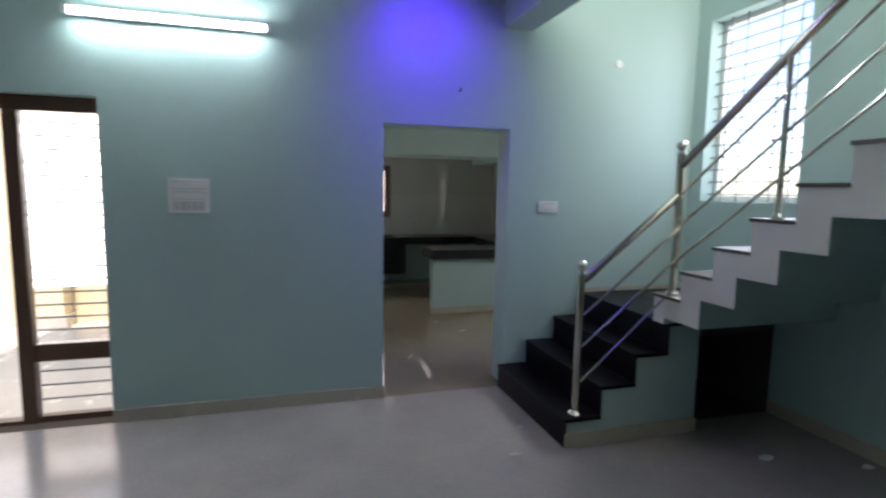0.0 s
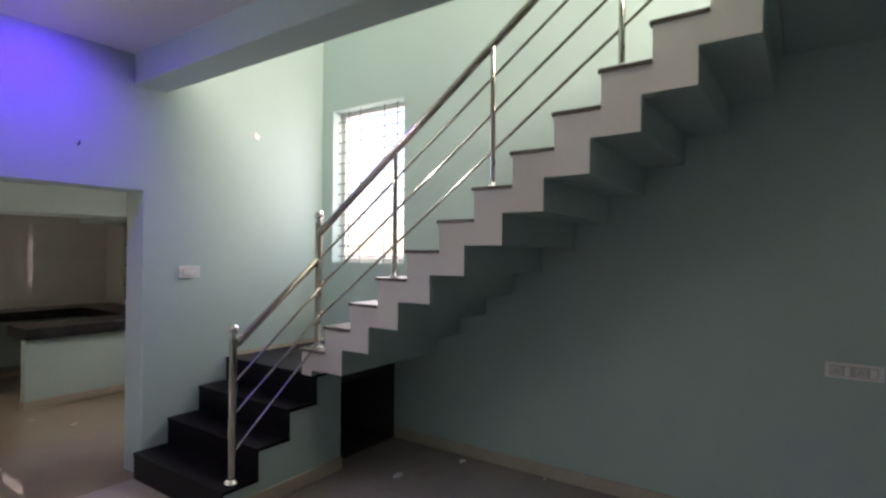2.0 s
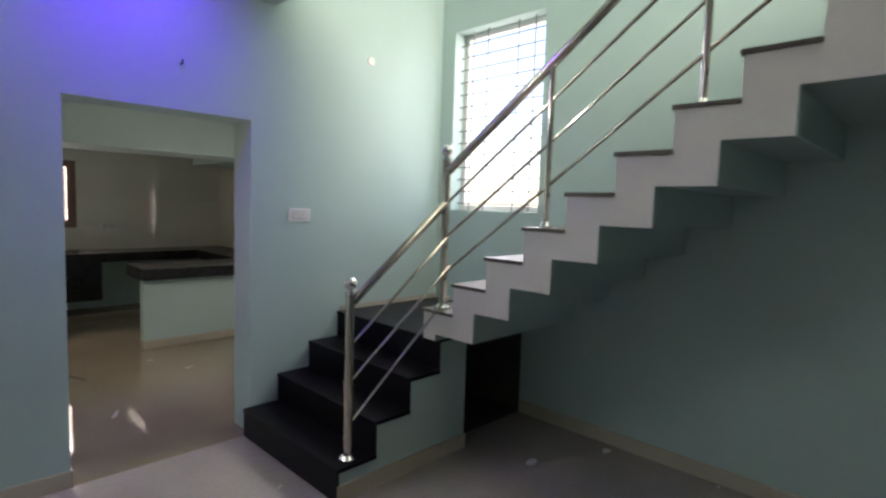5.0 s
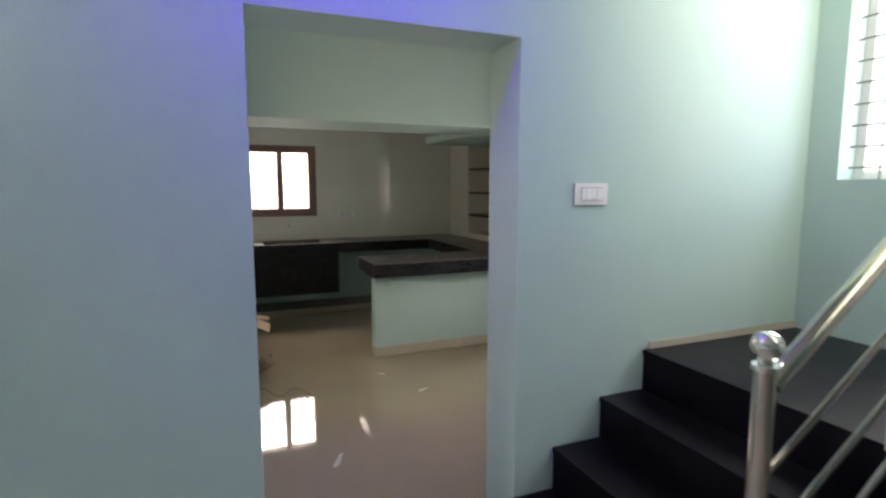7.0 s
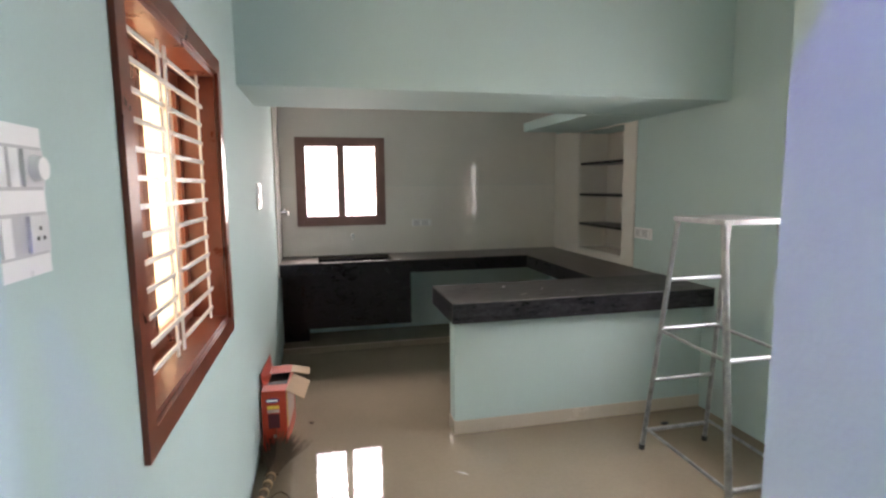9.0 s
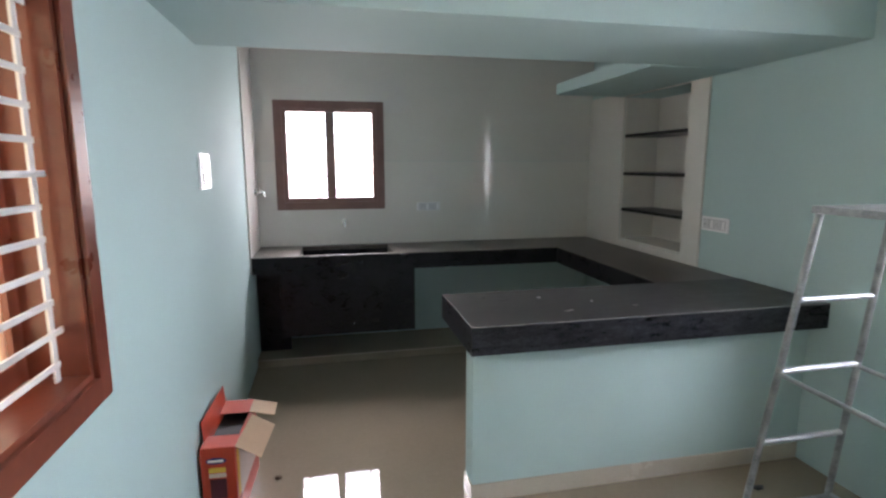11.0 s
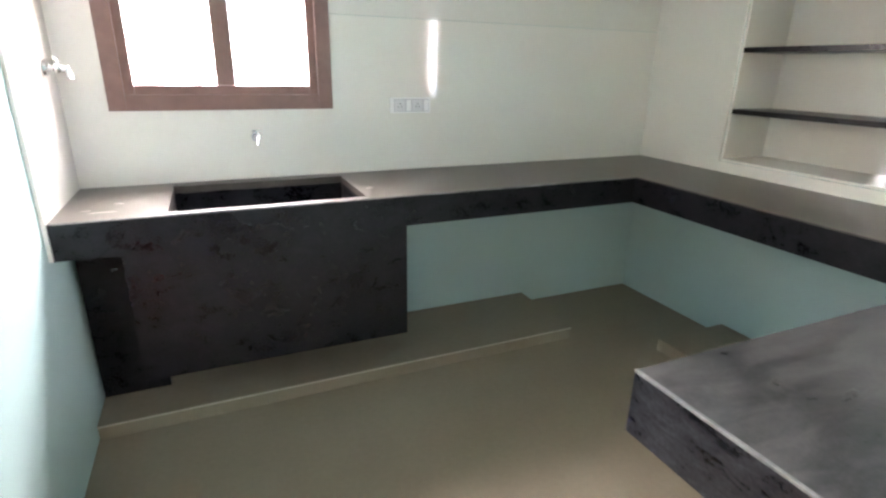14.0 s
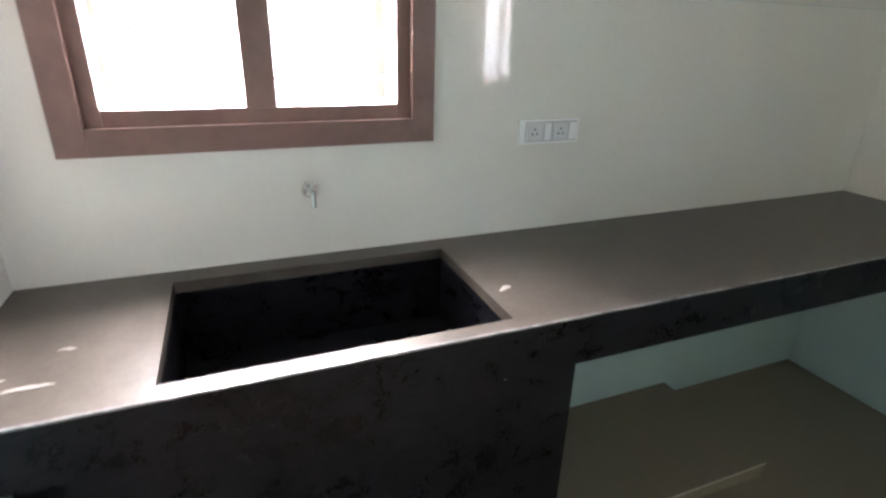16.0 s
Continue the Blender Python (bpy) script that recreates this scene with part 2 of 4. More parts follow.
# violet halo round the diffuser, given to the trim ring as emission
M_RING = glow("violet_halo_ring", (0.10, 0.01, 0.9), 1.2)
M_BLUE = mat("dark_blue_print", (0.02, 0.03, 0.16), 0.4, bump=0.0)
M_INK = mat("dark_print", (0.10, 0.02, 0.03), 0.45, bump=0.0)
M_YELLOW = mat("yellow_print", (0.75, 0.50, 0.06), 0.45, bump=0.0)
M_PAPER = mat("pale_print", (0.62, 0.50, 0.45), 0.5, var=0.15, scale=20, bump=0.0)

# ---------------------------------------------------------------- mesh helpers


def box(bm, x0, y0, z0, x1, y1, z1, m=None):
    vs = [bm.verts.new((x, y, z)) for z in (z0, z1) for y in (y0, y1) for x in (x0, x1)]
    for f in ((0, 2, 3, 1), (4, 5, 7, 6), (0, 1, 5, 4), (2, 6, 7, 3), (0, 4, 6, 2), (1, 3, 7, 5)):
        bm.faces.new([vs[i] for i in f])
    if m is not None:
        bmesh.ops.transform(bm, matrix=m, verts=vs)
    return vs


def rod(bm, a, b, r, sides=12, r2=None):
    a, b = Vector(a), Vector(b)
    d = b - a
    m = Matrix.Translation((a + b) / 2) @ d.to_track_quat("Z", "Y").to_matrix().to_4x4()
    bmesh.ops.create_cone(bm, cap_ends=True, segments=sides, radius1=r, radius2=r if r2 is None else r2, depth=d.length, matrix=m)


def ball(bm, c, r, u=16, v=10):
    bmesh.ops.create_uvsphere(bm, u_segments=u, v_segments=v, radius=r, matrix=Matrix.Translation(c))


def soften(bm, w=0.003, seg=2):
    es = [e for e in bm.edges if len(e.link_faces) == 2 and e.calc_face_angle(0) > 0.6]
    bmesh.ops.bevel(bm, geom=es, offset=w, segments=seg, affect="EDGES", profile=0.6)


def link(name, bm, material, parent=None, label="", smooth=False):
    bmesh.ops.recalc_face_normals(bm, faces=bm.faces[:])
    me = bpy.data.meshes.new(name)
    bm.to_mesh(me)
    bm.free()
    me.materials.append(material)
    if smooth:
        for p in me.polygons:
            p.use_smooth = True
        me.set_sharp_from_angle(angle=radians(35))
    ob = new(name, me)
    if parent is not None:
        ob.parent = parent
        ob.matrix_parent_inverse = parent.matrix_world.inverted()
    if label:
        ob["label"] = label
    return ob


def part(name, bm, material, parent, label="", smooth=False):
    return link(name, bm, material, parent, label, smooth)


def boxpart(name, dims, material, parent, label="", bevel=0.003):
    bm = bmesh.new()
    box(bm, *dims)
    if bevel:
        soften(bm, bevel)
    return link(name, bm, material, parent, label)


def thing(name, at, label, category, group=""):
    ob = new(name)
    ob.matrix_world = Matrix.Translation(at)
    ob.empty_display_size = 0.05
    bpy.context.view_layer.update()
    return tagged(ob, label, category, group)


def structure(name, bm, material, label, category="wall"):
    return tagged(link(name, bm, material), label, category, kind="structure")


def holed(u, v, a, holes, axis):
    """A slab between a[0] and a[1] on the given axis, over u x v, with rectangular holes (u0, u1, v0, v1)."""
    us = sorted({*u, *(h[0] for h in holes), *(h[1] for h in holes)})
    vs = sorted({*v, *(h[2] for h in holes), *(h[3] for h in holes)})
    us = [q for q in us if u[0] <= q <= u[1]]
    vs = [q for q in vs if v[0] <= q <= v[1]]
    bm = bmesh.new()
    made = {}

    def vert(i, j, k):
        if (i, j, k) not in made:
            p, q, w = us[i], vs[j], a[k]
            made[i, j, k] = bm.verts.new({"x": (w, p, q), "y": (p, w, q), "z": (p, q, w)}[axis])
        return made[i, j, k]

    def solid(i, j):
        if not (0 <= i < len(us) - 1 and 0 <= j < len(vs) - 1):
            return False
        cu, cv = (us[i] + us[i + 1]) / 2, (vs[j] + vs[j + 1]) / 2
        return not any(h[0] < cu < h[1] and h[2] < cv < h[3] for h in holes)

    for i in range(len(us) - 1):
        for j in range(len(vs) - 1):
            if not solid(i, j):
                continue
            for k in (0, 1):
                bm.faces.new([vert(i, j, k), vert(i + 1, j, k), vert(i + 1, j + 1, k), vert(i, j + 1, k)])
            for (di, dj), (p, q) in (((-1, 0), ((i, j), (i, j + 1))), ((1, 0), ((i + 1, j), (i + 1, j + 1))), ((0, -1), ((i, j), (i + 1, j))), ((0, 1), ((i, j + 1), (i + 1, j + 1)))):
                if not solid(i + di, j + dj):
                    bm.faces.new([vert(*p, 0), vert(*q, 0), vert(*q, 1), vert(*p, 1)])
    return bm


# ---------------------------------------------------------------- large structure
W1 = (-1.07, -0.155, 1.575, 3.09)      # stair window: y, y, z, z
KW = (-0.825, -0.06, 1.22, 1.985)      # kitchen window opening: x, x, z, z
LW = (0.86, 1.90, 1.01, 2.01)          # side window opening: y, y, z, z
NI = (3.67, 4.47, 0.915, 2.06)         # niche: y, y, z, z
DOOR = (-0.990, 0.035, 2.125)
EW = (1.06, 1.94, 0.98, 1.98)          # kitchen east window opening
ENT = (-4.30, -2.862, 0.0, 2.20)

structure("wall_north", holed((HALL_L, XK + 0.2), (0.0, TOP), (0.0, TW), [(DOOR[0], DOOR[1], -1, DOOR[2]), (ENT[0], ENT[1], -1, ENT[3])], "y"), M_WALL, "mint painted plaster wall with a doorway to the kitchen")
structure("wall_east", holed((HALL_B, 0.0), (0.0, TOP), (XR, XR + 0.23), [W1], "x"), M_WALL, "mint painted outer wall with a tall window")
structure("wall_kitchen_east", holed((TW, YB), (0.0, CEIL), (XK, XK + 0.30), [NI, EW], "x"), M_WALL, "mint painted kitchen wall with a shelved niche")
structure("wall_kitchen_west", holed((TW, YB), (0.0, CEIL), (XL - 0.23, XL), [LW], "x"), M_WALL, "mint painted kitchen wall with a barred window")
structure("wall_kitchen_north", holed((XL - 0.23, XK + 0.30), (0.0, CEIL), (YB, YB + 0.23), [KW], "y"), M_WALL, "kitchen back wall with a window")
structure("wall_hall_west", holed((HALL_B, 0.0), (0.0, CEIL), (HALL_L - 0.2, HALL_L), [], "x"), M_WALL, "plain mint wall closing the hall")
# the upstairs opening behind the added stairwell lamp is unseen
structure("wall_hall_south", holed((HALL_L, XR), (0.0, TOP), (HALL_B - 0.2, HALL_B), [(-1.5, 0.3, 3.9, 5.2)], "y"), M_WALL, "plain mint wall closing the hall")
structure("wall_upper_west", holed((HALL_B, 0.0), (CEIL + 0.14, TOP), (-2.2, -2.0), [], "x"), M_WALL, "plain wall of the upper hall")
structure("wall_niche_back", holed((NI[0] - 0.02, NI[1] + 0.02), (NI[2] - 0.02, NI[3] + 0.02), (XK + 0.302, XK + 0.36), [], "x"), M_TILE, "pale tiled back of the wall niche")
structure("floor_hall", holed((HALL_L, XR), (HALL_B, 0.0), (-0.12, 0.0), [], "z"), M_DUST, "dusty pale polished tile floor", "floor")
structure("floor_kitchen", holed((XL, XK), (0.0, YB), (-0.12, 0.0), [], "z"), M_FLOOR, "glossy beige tile floor", "floor")
structure("ceiling_hall", holed((HALL_L, -0.04), (HALL_B, 0.0), (CEIL, CEIL + 0.14), [], "z"), M_WHITE, "white painted ceiling", "ceiling")
structure("ceiling_kitchen", holed((XL, XK), (TW, YB), (CEIL, CEIL + 0.14), [], "z"), M_WHITE, "white painted kitchen ceiling", "ceiling")
structure("ceiling_upper", holed((-2.2, XR + 0.23), (HALL_B, 0.0), (TOP, TOP + 0.14), [], "z"), M_WHITE, "white painted ceiling above the stairwell", "ceiling")
bm = bmesh.new(); box(bm, -0.04, HALL_B, 2.90, 0.205, 0.0, CEIL + 0.14)
structure("beam_stairwell", bm, M_WALL, "mint painted concrete beam beside the stairwell", "beam")
bm = bmesh.new(); box(bm, 0.68, HALL_B, 2.855, XR, -3.96, CEIL + 0.14)
structure("landing_slab", bm, M_WALL, "underside of the upper landing slab", "slab")
bm = bmesh.new(); box(bm, 0.205, HALL_B, CEIL, 0.68, -3.96, CEIL + 0.14)
structure("landing_edge", bm, M_WALL, "underside of the upper landing slab", "slab")
bm = bmesh.new(); box(bm, XL, 2.49, 2.073, XK, 3.233, CEIL)
structure("beam_kitchen", bm, M_WALL, "deep mint painted beam across the kitchen", "beam")
structure("ground", holed((-400, 400), (-400, 400), (-0.40, -0.14), [], "z"), M_GROUND, "pale concrete ground outside", "ground")
# tile skirting, proud of the walls
def skirting(name, d):
    bm = bmesh.new(); box(bm, *d); soften(bm, 0.002, 1)
    structure(name, bm, M_SKIRT, "beige tile skirting along the wall", "baseboard")
skirting("baseboard_north", (ENT[1] + 0.001, -0.012, 0, DOOR[0] - 0.001, -0.0005, 0.095))
skirting("baseboard_jamb", (DOOR[0] + 0.0005, -0.012, 0, DOOR[0] + 0.010, TW, 0.095))
skirting("baseboard_east", (XR - 0.012, HALL_B, 0, XR - 0.0005, -0.985, 0.095))

# ---------------------------------------------------------------- staircase
RISE_X = (-0.010, 0.240, 0.490, 0.733)       # risers of the lower flight
RISE_Z = (0.192, 0.387, 0.582, 0.776)
SY = -1.11                                  # open side of the lower flight
SX = 0.680                                  # open side of the upper flight
NT = 12


def tread_z(n):
    return 0.968 + 0.1806 * (n - 1)


def tread_y(n):
    """Where the riser above tread n stands."""
    return -1.262 - 0.2447 * (n - 1)


stair = thing("staircase", (0.5, -0.5, 0), "painted concrete staircase with black granite lower treads", "staircase")
bm = bmesh.new()
lo = [(RISE_X[0] + 0.008, 0.0)]
for i in range(4):
    lo.append((RISE_X[i] + 0.008, RISE_Z[i] - 0.024))
    lo.append(((*RISE_X, 0.982)[i + 1] + 0.008, RISE_Z[i] - 0.024))
lo.append((0.990, 0.0))
ends = [[bm.verts.new((x, y, z)) for x, z in lo] for y in (SY + 0.004, -0.98)]
for vs in ends:
    bm.faces.new(vs)
for i in range(len(lo)):
    j = (i + 1) % len(lo)
    bm.faces.new([ends[0][i], ends[0][j], ends[1][j], ends[1][i]])
part("side_wall", bm, M_WALL, stair, "mint painted masonry side")
bm = bmesh.new()
lo2 = lo[:-2] + [(RISE_X[3] + 0.20, RISE_Z[3] - 0.024), (RISE_X[3] + 0.20, 0.0)]
ends = [[bm.verts.new((x, y, z)) for x, z in lo2] for y in (-0.98, -0.004)]
for vs in ends:
    bm.faces.new(vs)
for i in range(len(lo2)):
    j = (i + 1) % len(lo2)
    bm.faces.new([ends[0][i], ends[0][j], ends[1][j], ends[1][i]])
part("lower_flight", bm, M_RECESS, stair, "core under the steps, darkened for the recess's shade")
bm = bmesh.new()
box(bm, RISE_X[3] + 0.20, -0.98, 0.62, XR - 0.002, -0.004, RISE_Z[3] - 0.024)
part("landing", bm, M_RECESS, stair)
boxpart("landing_top", (RISE_X[3] + 0.006, SY + 0.002, RISE_Z[3] - 0.0235, XR - 0.002, -0.003, RISE_Z[3]), M_STEP, stair, "dusty black granite landing")
for i, x in enumerate(RISE_X):
    x1 = (*RISE_X, 0.985)[i + 1]
    z0 = (0, *RISE_Z)[i]
    if i < 3:
        boxpart("tread", (x - 0.012, SY - 0.010, RISE_Z[i] - 0.0235, x1 + 0.004, -0.003, RISE_Z[i]), M_STEP, stair)
    else:
        boxpart("nosing", (x - 0.012, SY - 0.010, RISE_Z[i] - 0.0235, x + 0.0055, -0.003, RISE_Z[i]), M_STEP, stair)
    boxpart("riser", (x - 0.006, SY - 0.002, z0 + 0.001, x + 0.0075, -0.003, RISE_Z[i] - 0.024), M_STEP, stair, bevel=0.001)
boxpart("skirting", (RISE_X[0] - 0.004, SY - 0.010, 0, 0.996, SY + 0.0035, 0.095), M_SKIRT, stair, "beige tile skirting")
boxpart("wall_skirting", (RISE_X[3] + 0.02, -0.012, RISE_Z[3] + 0.001, XR - 0.014, -0.0025, RISE_Z[3] + 0.035), M_SKIRT, stair, "pale tile skirting on the landing")
# near-black sheets in the recess under the landing, standing in for its shade
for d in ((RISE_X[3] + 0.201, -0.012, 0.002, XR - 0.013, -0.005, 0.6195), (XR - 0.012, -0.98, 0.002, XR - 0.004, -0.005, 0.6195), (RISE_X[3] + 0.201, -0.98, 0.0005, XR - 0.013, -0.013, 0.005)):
    boxpart("recess_shade_sheet", d, M_RECESS, stair, "near-black sheet standing in for shade", bevel=0)
# upper flight: a folded slab, stepped above and below
Y0 = -1.016
bm = bmesh.new()
prof = [(Y0, RISE_Z[3] + 0.001), (Y0, tread_z(1) - 0.02)]
for n in range(1, NT + 1):
    prof.append((tread_y(n), tread_z(n) - 0.02))
    if n < NT:
        prof.append((tread_y(n), tread_z(n + 1) - 0.02))
prof.append((tread_y(NT), tread_z(NT) - 0.095))


def under_y(k):
    return -1.425 - 0.2485 * k


def under_z(k):
    return 0.818 + 0.180 * k


under_from = len(prof) - 1
for k in range(NT - 2, -1, -1):
    prof.append((under_y(k), under_z(k + 1)))
    prof.append((under_y(k), under_z(k)))
prof.append((SY - 0.012, under_z(0)))
prof.append((SY - 0.012, RISE_Z[3] + 0.001))
faces = []
for x in (SX, XR - 0.002):
    vs = [bm.verts.new((x, y, z)) for y, z in prof]
    faces.append(vs)
    bm.faces.new(vs)
for i in range(len(prof)):
    j = (i + 1) % len(prof)
    f = bm.faces.new([faces[0][i], faces[0][j], faces[1][j], faces[1][i]])
    f.material_index = 1 if under_from <= i < len(prof) - 1 else 0
bmesh.ops.remove_doubles(bm, verts=bm.verts[:], dist=0.0005)
bmesh.ops.triangulate(bm, faces=[f for f in bm.faces if len(f.verts) > 4])
part("upper_flight", bm, M_SOFFIT, stair, "white painted stepped concrete flight, mint underneath").data.materials.append(M_WALL)
for n in range(1, NT + 1):
    boxpart("tread", (SX - 0.012, tread_y(n) + 0.0005, tread_z(n) - 0.0195, XR - 0.003, (tread_y(n - 1) if n > 1 else Y0) + 0.012, tread_z(n)), M_TOP, stair, "thin dark granite tread")

# ---------------------------------------------------------------- stair railing
rail = thing("stair_railing", (0.09, -1.05, RISE_Z[0]), "stainless steel stair railing with ball finials and three thin rods", "railing")


def post(x, y, z0, z1, r, finial):
    bm = bmesh.new()
    rod(bm, (x, y, z0), (x, y, z1), r, 20)
    p = part("post", bm, M_STEEL, rail, smooth=True)
    bm = bmesh.new()
    rod(bm, (x, y, z0), (x, y, z0 + 0.012), r * 2.0, 20)
    rod(bm, (x, y, z0 + 0.012), (x, y, z0 + 0.03), r * 1.8, 20, r * 1.1)
    part("base_flange", bm, M_CHROME, p, smooth=True)
    if finial:
        bm = bmesh.new()
        rod(bm, (x, y, z1), (x, y, z1 + 0.012), r * 1.25, 20)
        rod(bm, (x, y, z1 + 0.012), (x, y, z1 + 0.03), r * 0.7, 16)
        ball(bm, (x, y, z1 + 0.058), 0.036)
        part("ball_finial", bm, M_CHROME, p, smooth=True)


PX = 0.755
P1 = Vector((0.09, -1.055, 0))
P2 = Vector((PX, -1.10, 0))
post(P1.x, P1.y, RISE_Z[0], 1.115, 0.025, True)
post(P2.x, P2.y, tread_z(1), 1.882, 0.025, True)
SLOPE = 0.738


def rail_z(y):
    return 1.815 + (P2.y - y) * SLOPE


for n, y in ((4, -1.83), (7, -2.565), (10, -3.30)):
    post(PX, y, tread_z(n), rail_z(y), 0.016, False)
bm = bmesh.new()
rod(bm, (P1.x + 0.02, P1.y, 1.075), (P2.x - 0.01, P2.y - 0.0, 1.615), 0.024, 18)
ball(bm, (P2.x - 0.01, P2.y, 1.615), 0.024)
part("lower_handrail", bm, M_STEEL, rail, smooth=True)
bm = bmesh.new()
rod(bm, (PX, P2.y - 0.015, rail_z(P2.y)), (PX, -4.4, rail_z(-4.4)), 0.026, 18)
part("upper_handrail", bm, M_STEEL, rail, smooth=True)
for k, (za, zb) in enumerate(((0.84, 1.41), (0.635, 1.21), (0.40, 1.02))):
    bm = bmesh.new()
    a, b = Vector((P1.x + 0.02, P1.y, za)), Vector((P2.x, P2.y - 0.02, zb))
    rod(bm, a, b + (b - a).normalized() * 0.04, 0.009, 10)
    part("rod", bm, M_STEEL, rail, smooth=True)
for dz in (0.20, 0.41, 0.63):
    bm = bmesh.new()
    rod(bm, (PX, P2.y + 0.03, rail_z(P2.y + 0.03) - dz), (PX, -4.4, rail_z(-4.4) - dz), 0.009, 10)
    part("rod", bm, M_STEEL, rail, smooth=True)

# ---------------------------------------------------------------- kitchen worktop and its supports
PEN = (0.093, 2.547, 3.13)     # peninsula: left end, front, back
RCX = 1.345                     # front of the right-hand run
BCY = 4.48                    # front of the back run
SINK = (-0.695, 0.006, 4.52, 4.95)
top = thing("worktop", (0.5, 4.6, CB), "U-shaped dusty black granite kitchen worktop with deep fascia", "worktop")
bm = holed((XL + 0.003, XK - 0.003), (BCY, YB - 0.014), (CT - 0.03, CT), [SINK], "z")
part("back_slab", bm, M_TOP, top)
bm = bmesh.new(); box(bm, RCX, PEN[2], CT - 0.03, XK - 0.014, BCY, CT)
part("side_slab", bm, M_TOP, top)
bm = bmesh.new(); box(bm, PEN[0], PEN[1], CT - 0.03, XK - 0.003, PEN[2], CT)
soften(bm, 0.004)
part("peninsula_slab", bm, M_SLAB, top)
# thin pale strips painting the bright edge highlight of the slabs
for d in ((PEN[0] - 0.005, PEN[1] - 0.005, CT - 0.004, XK - 0.003, PEN[1] + 0.002, CT + 0.0008), (PEN[0] - 0.005, PEN[1] + 0.0025, CT - 0.004, PEN[0] + 0.002, PEN[2], CT + 0.0008), (XL + 0.003, BCY - 0.005, CT - 0.004, RCX - 0.006, BCY + 0.001, CT + 0.0008)):
    boxpart("edge_highlight", d, M_EDGE, top, "slab edge with its highlight painted pale", bevel=0.002)
e = 0.022
for d in ((XL + 0.003, BCY, CB, RCX, BCY + e), (RCX, PEN[2], CB, RCX + e, BCY + e), (PEN[0], PEN[2] - e, CB, RCX, PEN[2]),
          (PEN[0], PEN[1] + e, CB, PEN[0] + e, PEN[2] - e), (PEN[0], PEN[1], CB, XK - 0.003, PEN[1] + e)):
    boxpart("fascia", (*d, CT - 0.0305), M_FASCIA if d[0] == PEN[0] else M_GRANITE, top, "polished black granite fascia")

f = CT - 0.0045
for d, m_ in (((XL + 0.003, BCY - 0.004, CB, RCX - 0.0045, BCY - 0.0005, f), M_GRANITE), ((RCX - 0.004, PEN[2] + 0.001, CB, RCX - 0.0005, BCY - 0.0005, f), M_GRANITE),
              ((PEN[0] - 0.004, PEN[1] - 0.004, CB, XK - 0.003, PEN[1] - 0.0005, f), M_FASCIA), ((PEN[0] - 0.004, PEN[1], CB, PEN[0] - 0.0005, PEN[2], f), M_FASCIA)):
    boxpart("fascia_face", d, m_, top, "dust-streaked black granite face", bevel=0.001)

sink = thing("sink", (-0.35, 4.75, CT - 0.22), "rectangular sink basin of black granite slabs", "sink")
x0, x1, y0, y1 = SINK
boxpart("sink_bottom", (x0, y0, CT - 0.24, x1, y1, CT - 0.22), M_GRANITE, sink)
for d in ((x0 - 0.018, y0 - 0.018, x1 + 0.018, y0), (x0 - 0.018, y1, x1 + 0.018, y1 + 0.018), (x0 - 0.018, y0, x0, y1), (x1, y0, x1 + 0.018, y1)):
    boxpart("sink_side", (d[0], d[1], CT - 0.24, d[2], d[3], CT - 0.031), M_GRANITE, sink, bevel=0.001)
bm = bmesh.new()
rod(bm, (-0.35, 4.75, CT - 0.22), (-0.35, 4.75, CT - 0.215), 0.035, 20)
part("drain", bm, M_CHROME, sink, smooth=True)
boxpart("sink_panel", (-0.85, BCY + 0.004, 0.247, 0.163, BCY + 0.030, CB), M_GRANITE, sink, "black granite front panel hiding the basin")
boxpart("side_return", (XL + 0.005, BCY + 0.26, 0.063, -0.80, BCY + 0.28, CB), M_GRANITE, sink)
for name, d, label in (("back_plinth", (XL + 0.003, 4.545, 1.10, YB - 0.002), "low tiled plinth under the back worktop"), ("side_plinth", (1.445, 2.79, XK - 0.002, 4.27), "low tiled plinth under the side worktop")):
    pl = thing(name, (d[0] + 0.3, d[1] + 0.1, 0), label, "plinth", "worktop plinths")
    boxpart("core", (d[0], d[1] + 0.010, 0.0, d[2], d[3], 0.052), M_FLOOR, pl, bevel=0)
    boxpart("top_tile", (d[0], d[1] - 0.004, 0.0525, d[2], d[3], 0.062), M_FLOOR, pl)
    boxpart("face_tile", (d[0], d[1], 0.0, d[2], d[1] + 0.0095, 0.052), M_FLOOR, pl)
    boxpart("edge_strip", (d[0], d[1] - 0.006, 0.056, d[2], d[1] - 0.0045, 0.0615), M_SKIRT, pl, "pale strip along the tile edge", bevel=0)
pw = tagged(boxpart("peninsula_wall", (0.125, 2.645, 0.0, XK - 0.002, 2.765, CB), M_WALL, None), "mint painted low wall carrying the peninsula", "low wall")
boxpart("skirting", (0.117, 2.637, 0.0, XK - 0.003, 2.6435, 0.085), M_SKIRT, pw, "beige tile skirting")
boxpart("skirting", (0.117, 2.644, 0.0, 0.1235, 2.765, 0.085), M_SKIRT, pw)

# ---------------------------------------------------------------- glazed tiles on the kitchen walls
tiles = thing("tile_dado_north", (0, YB, CT), "cream glazed wall tiles around the kitchen window", "wall tiles")
tiles["kind"] = "structure"
part("lower_sheet", holed((XL + 0.002, XK - 0.002), (CT - 0.02, 1.559), (YB - 0.012, YB - 0.001), [KW], "y"), M_TILE, tiles)
part("upper_sheet", holed((XL + 0.002, XK - 0.002), (1.561, CEIL - 0.01), (YB - 0.012, YB - 0.001), [KW], "y"), M_TILE_UP, tiles)
tiles = thing("tile_dado_west", (XL, 4.6, CT), "cream glazed wall tiles beside the sink", "wall tiles")
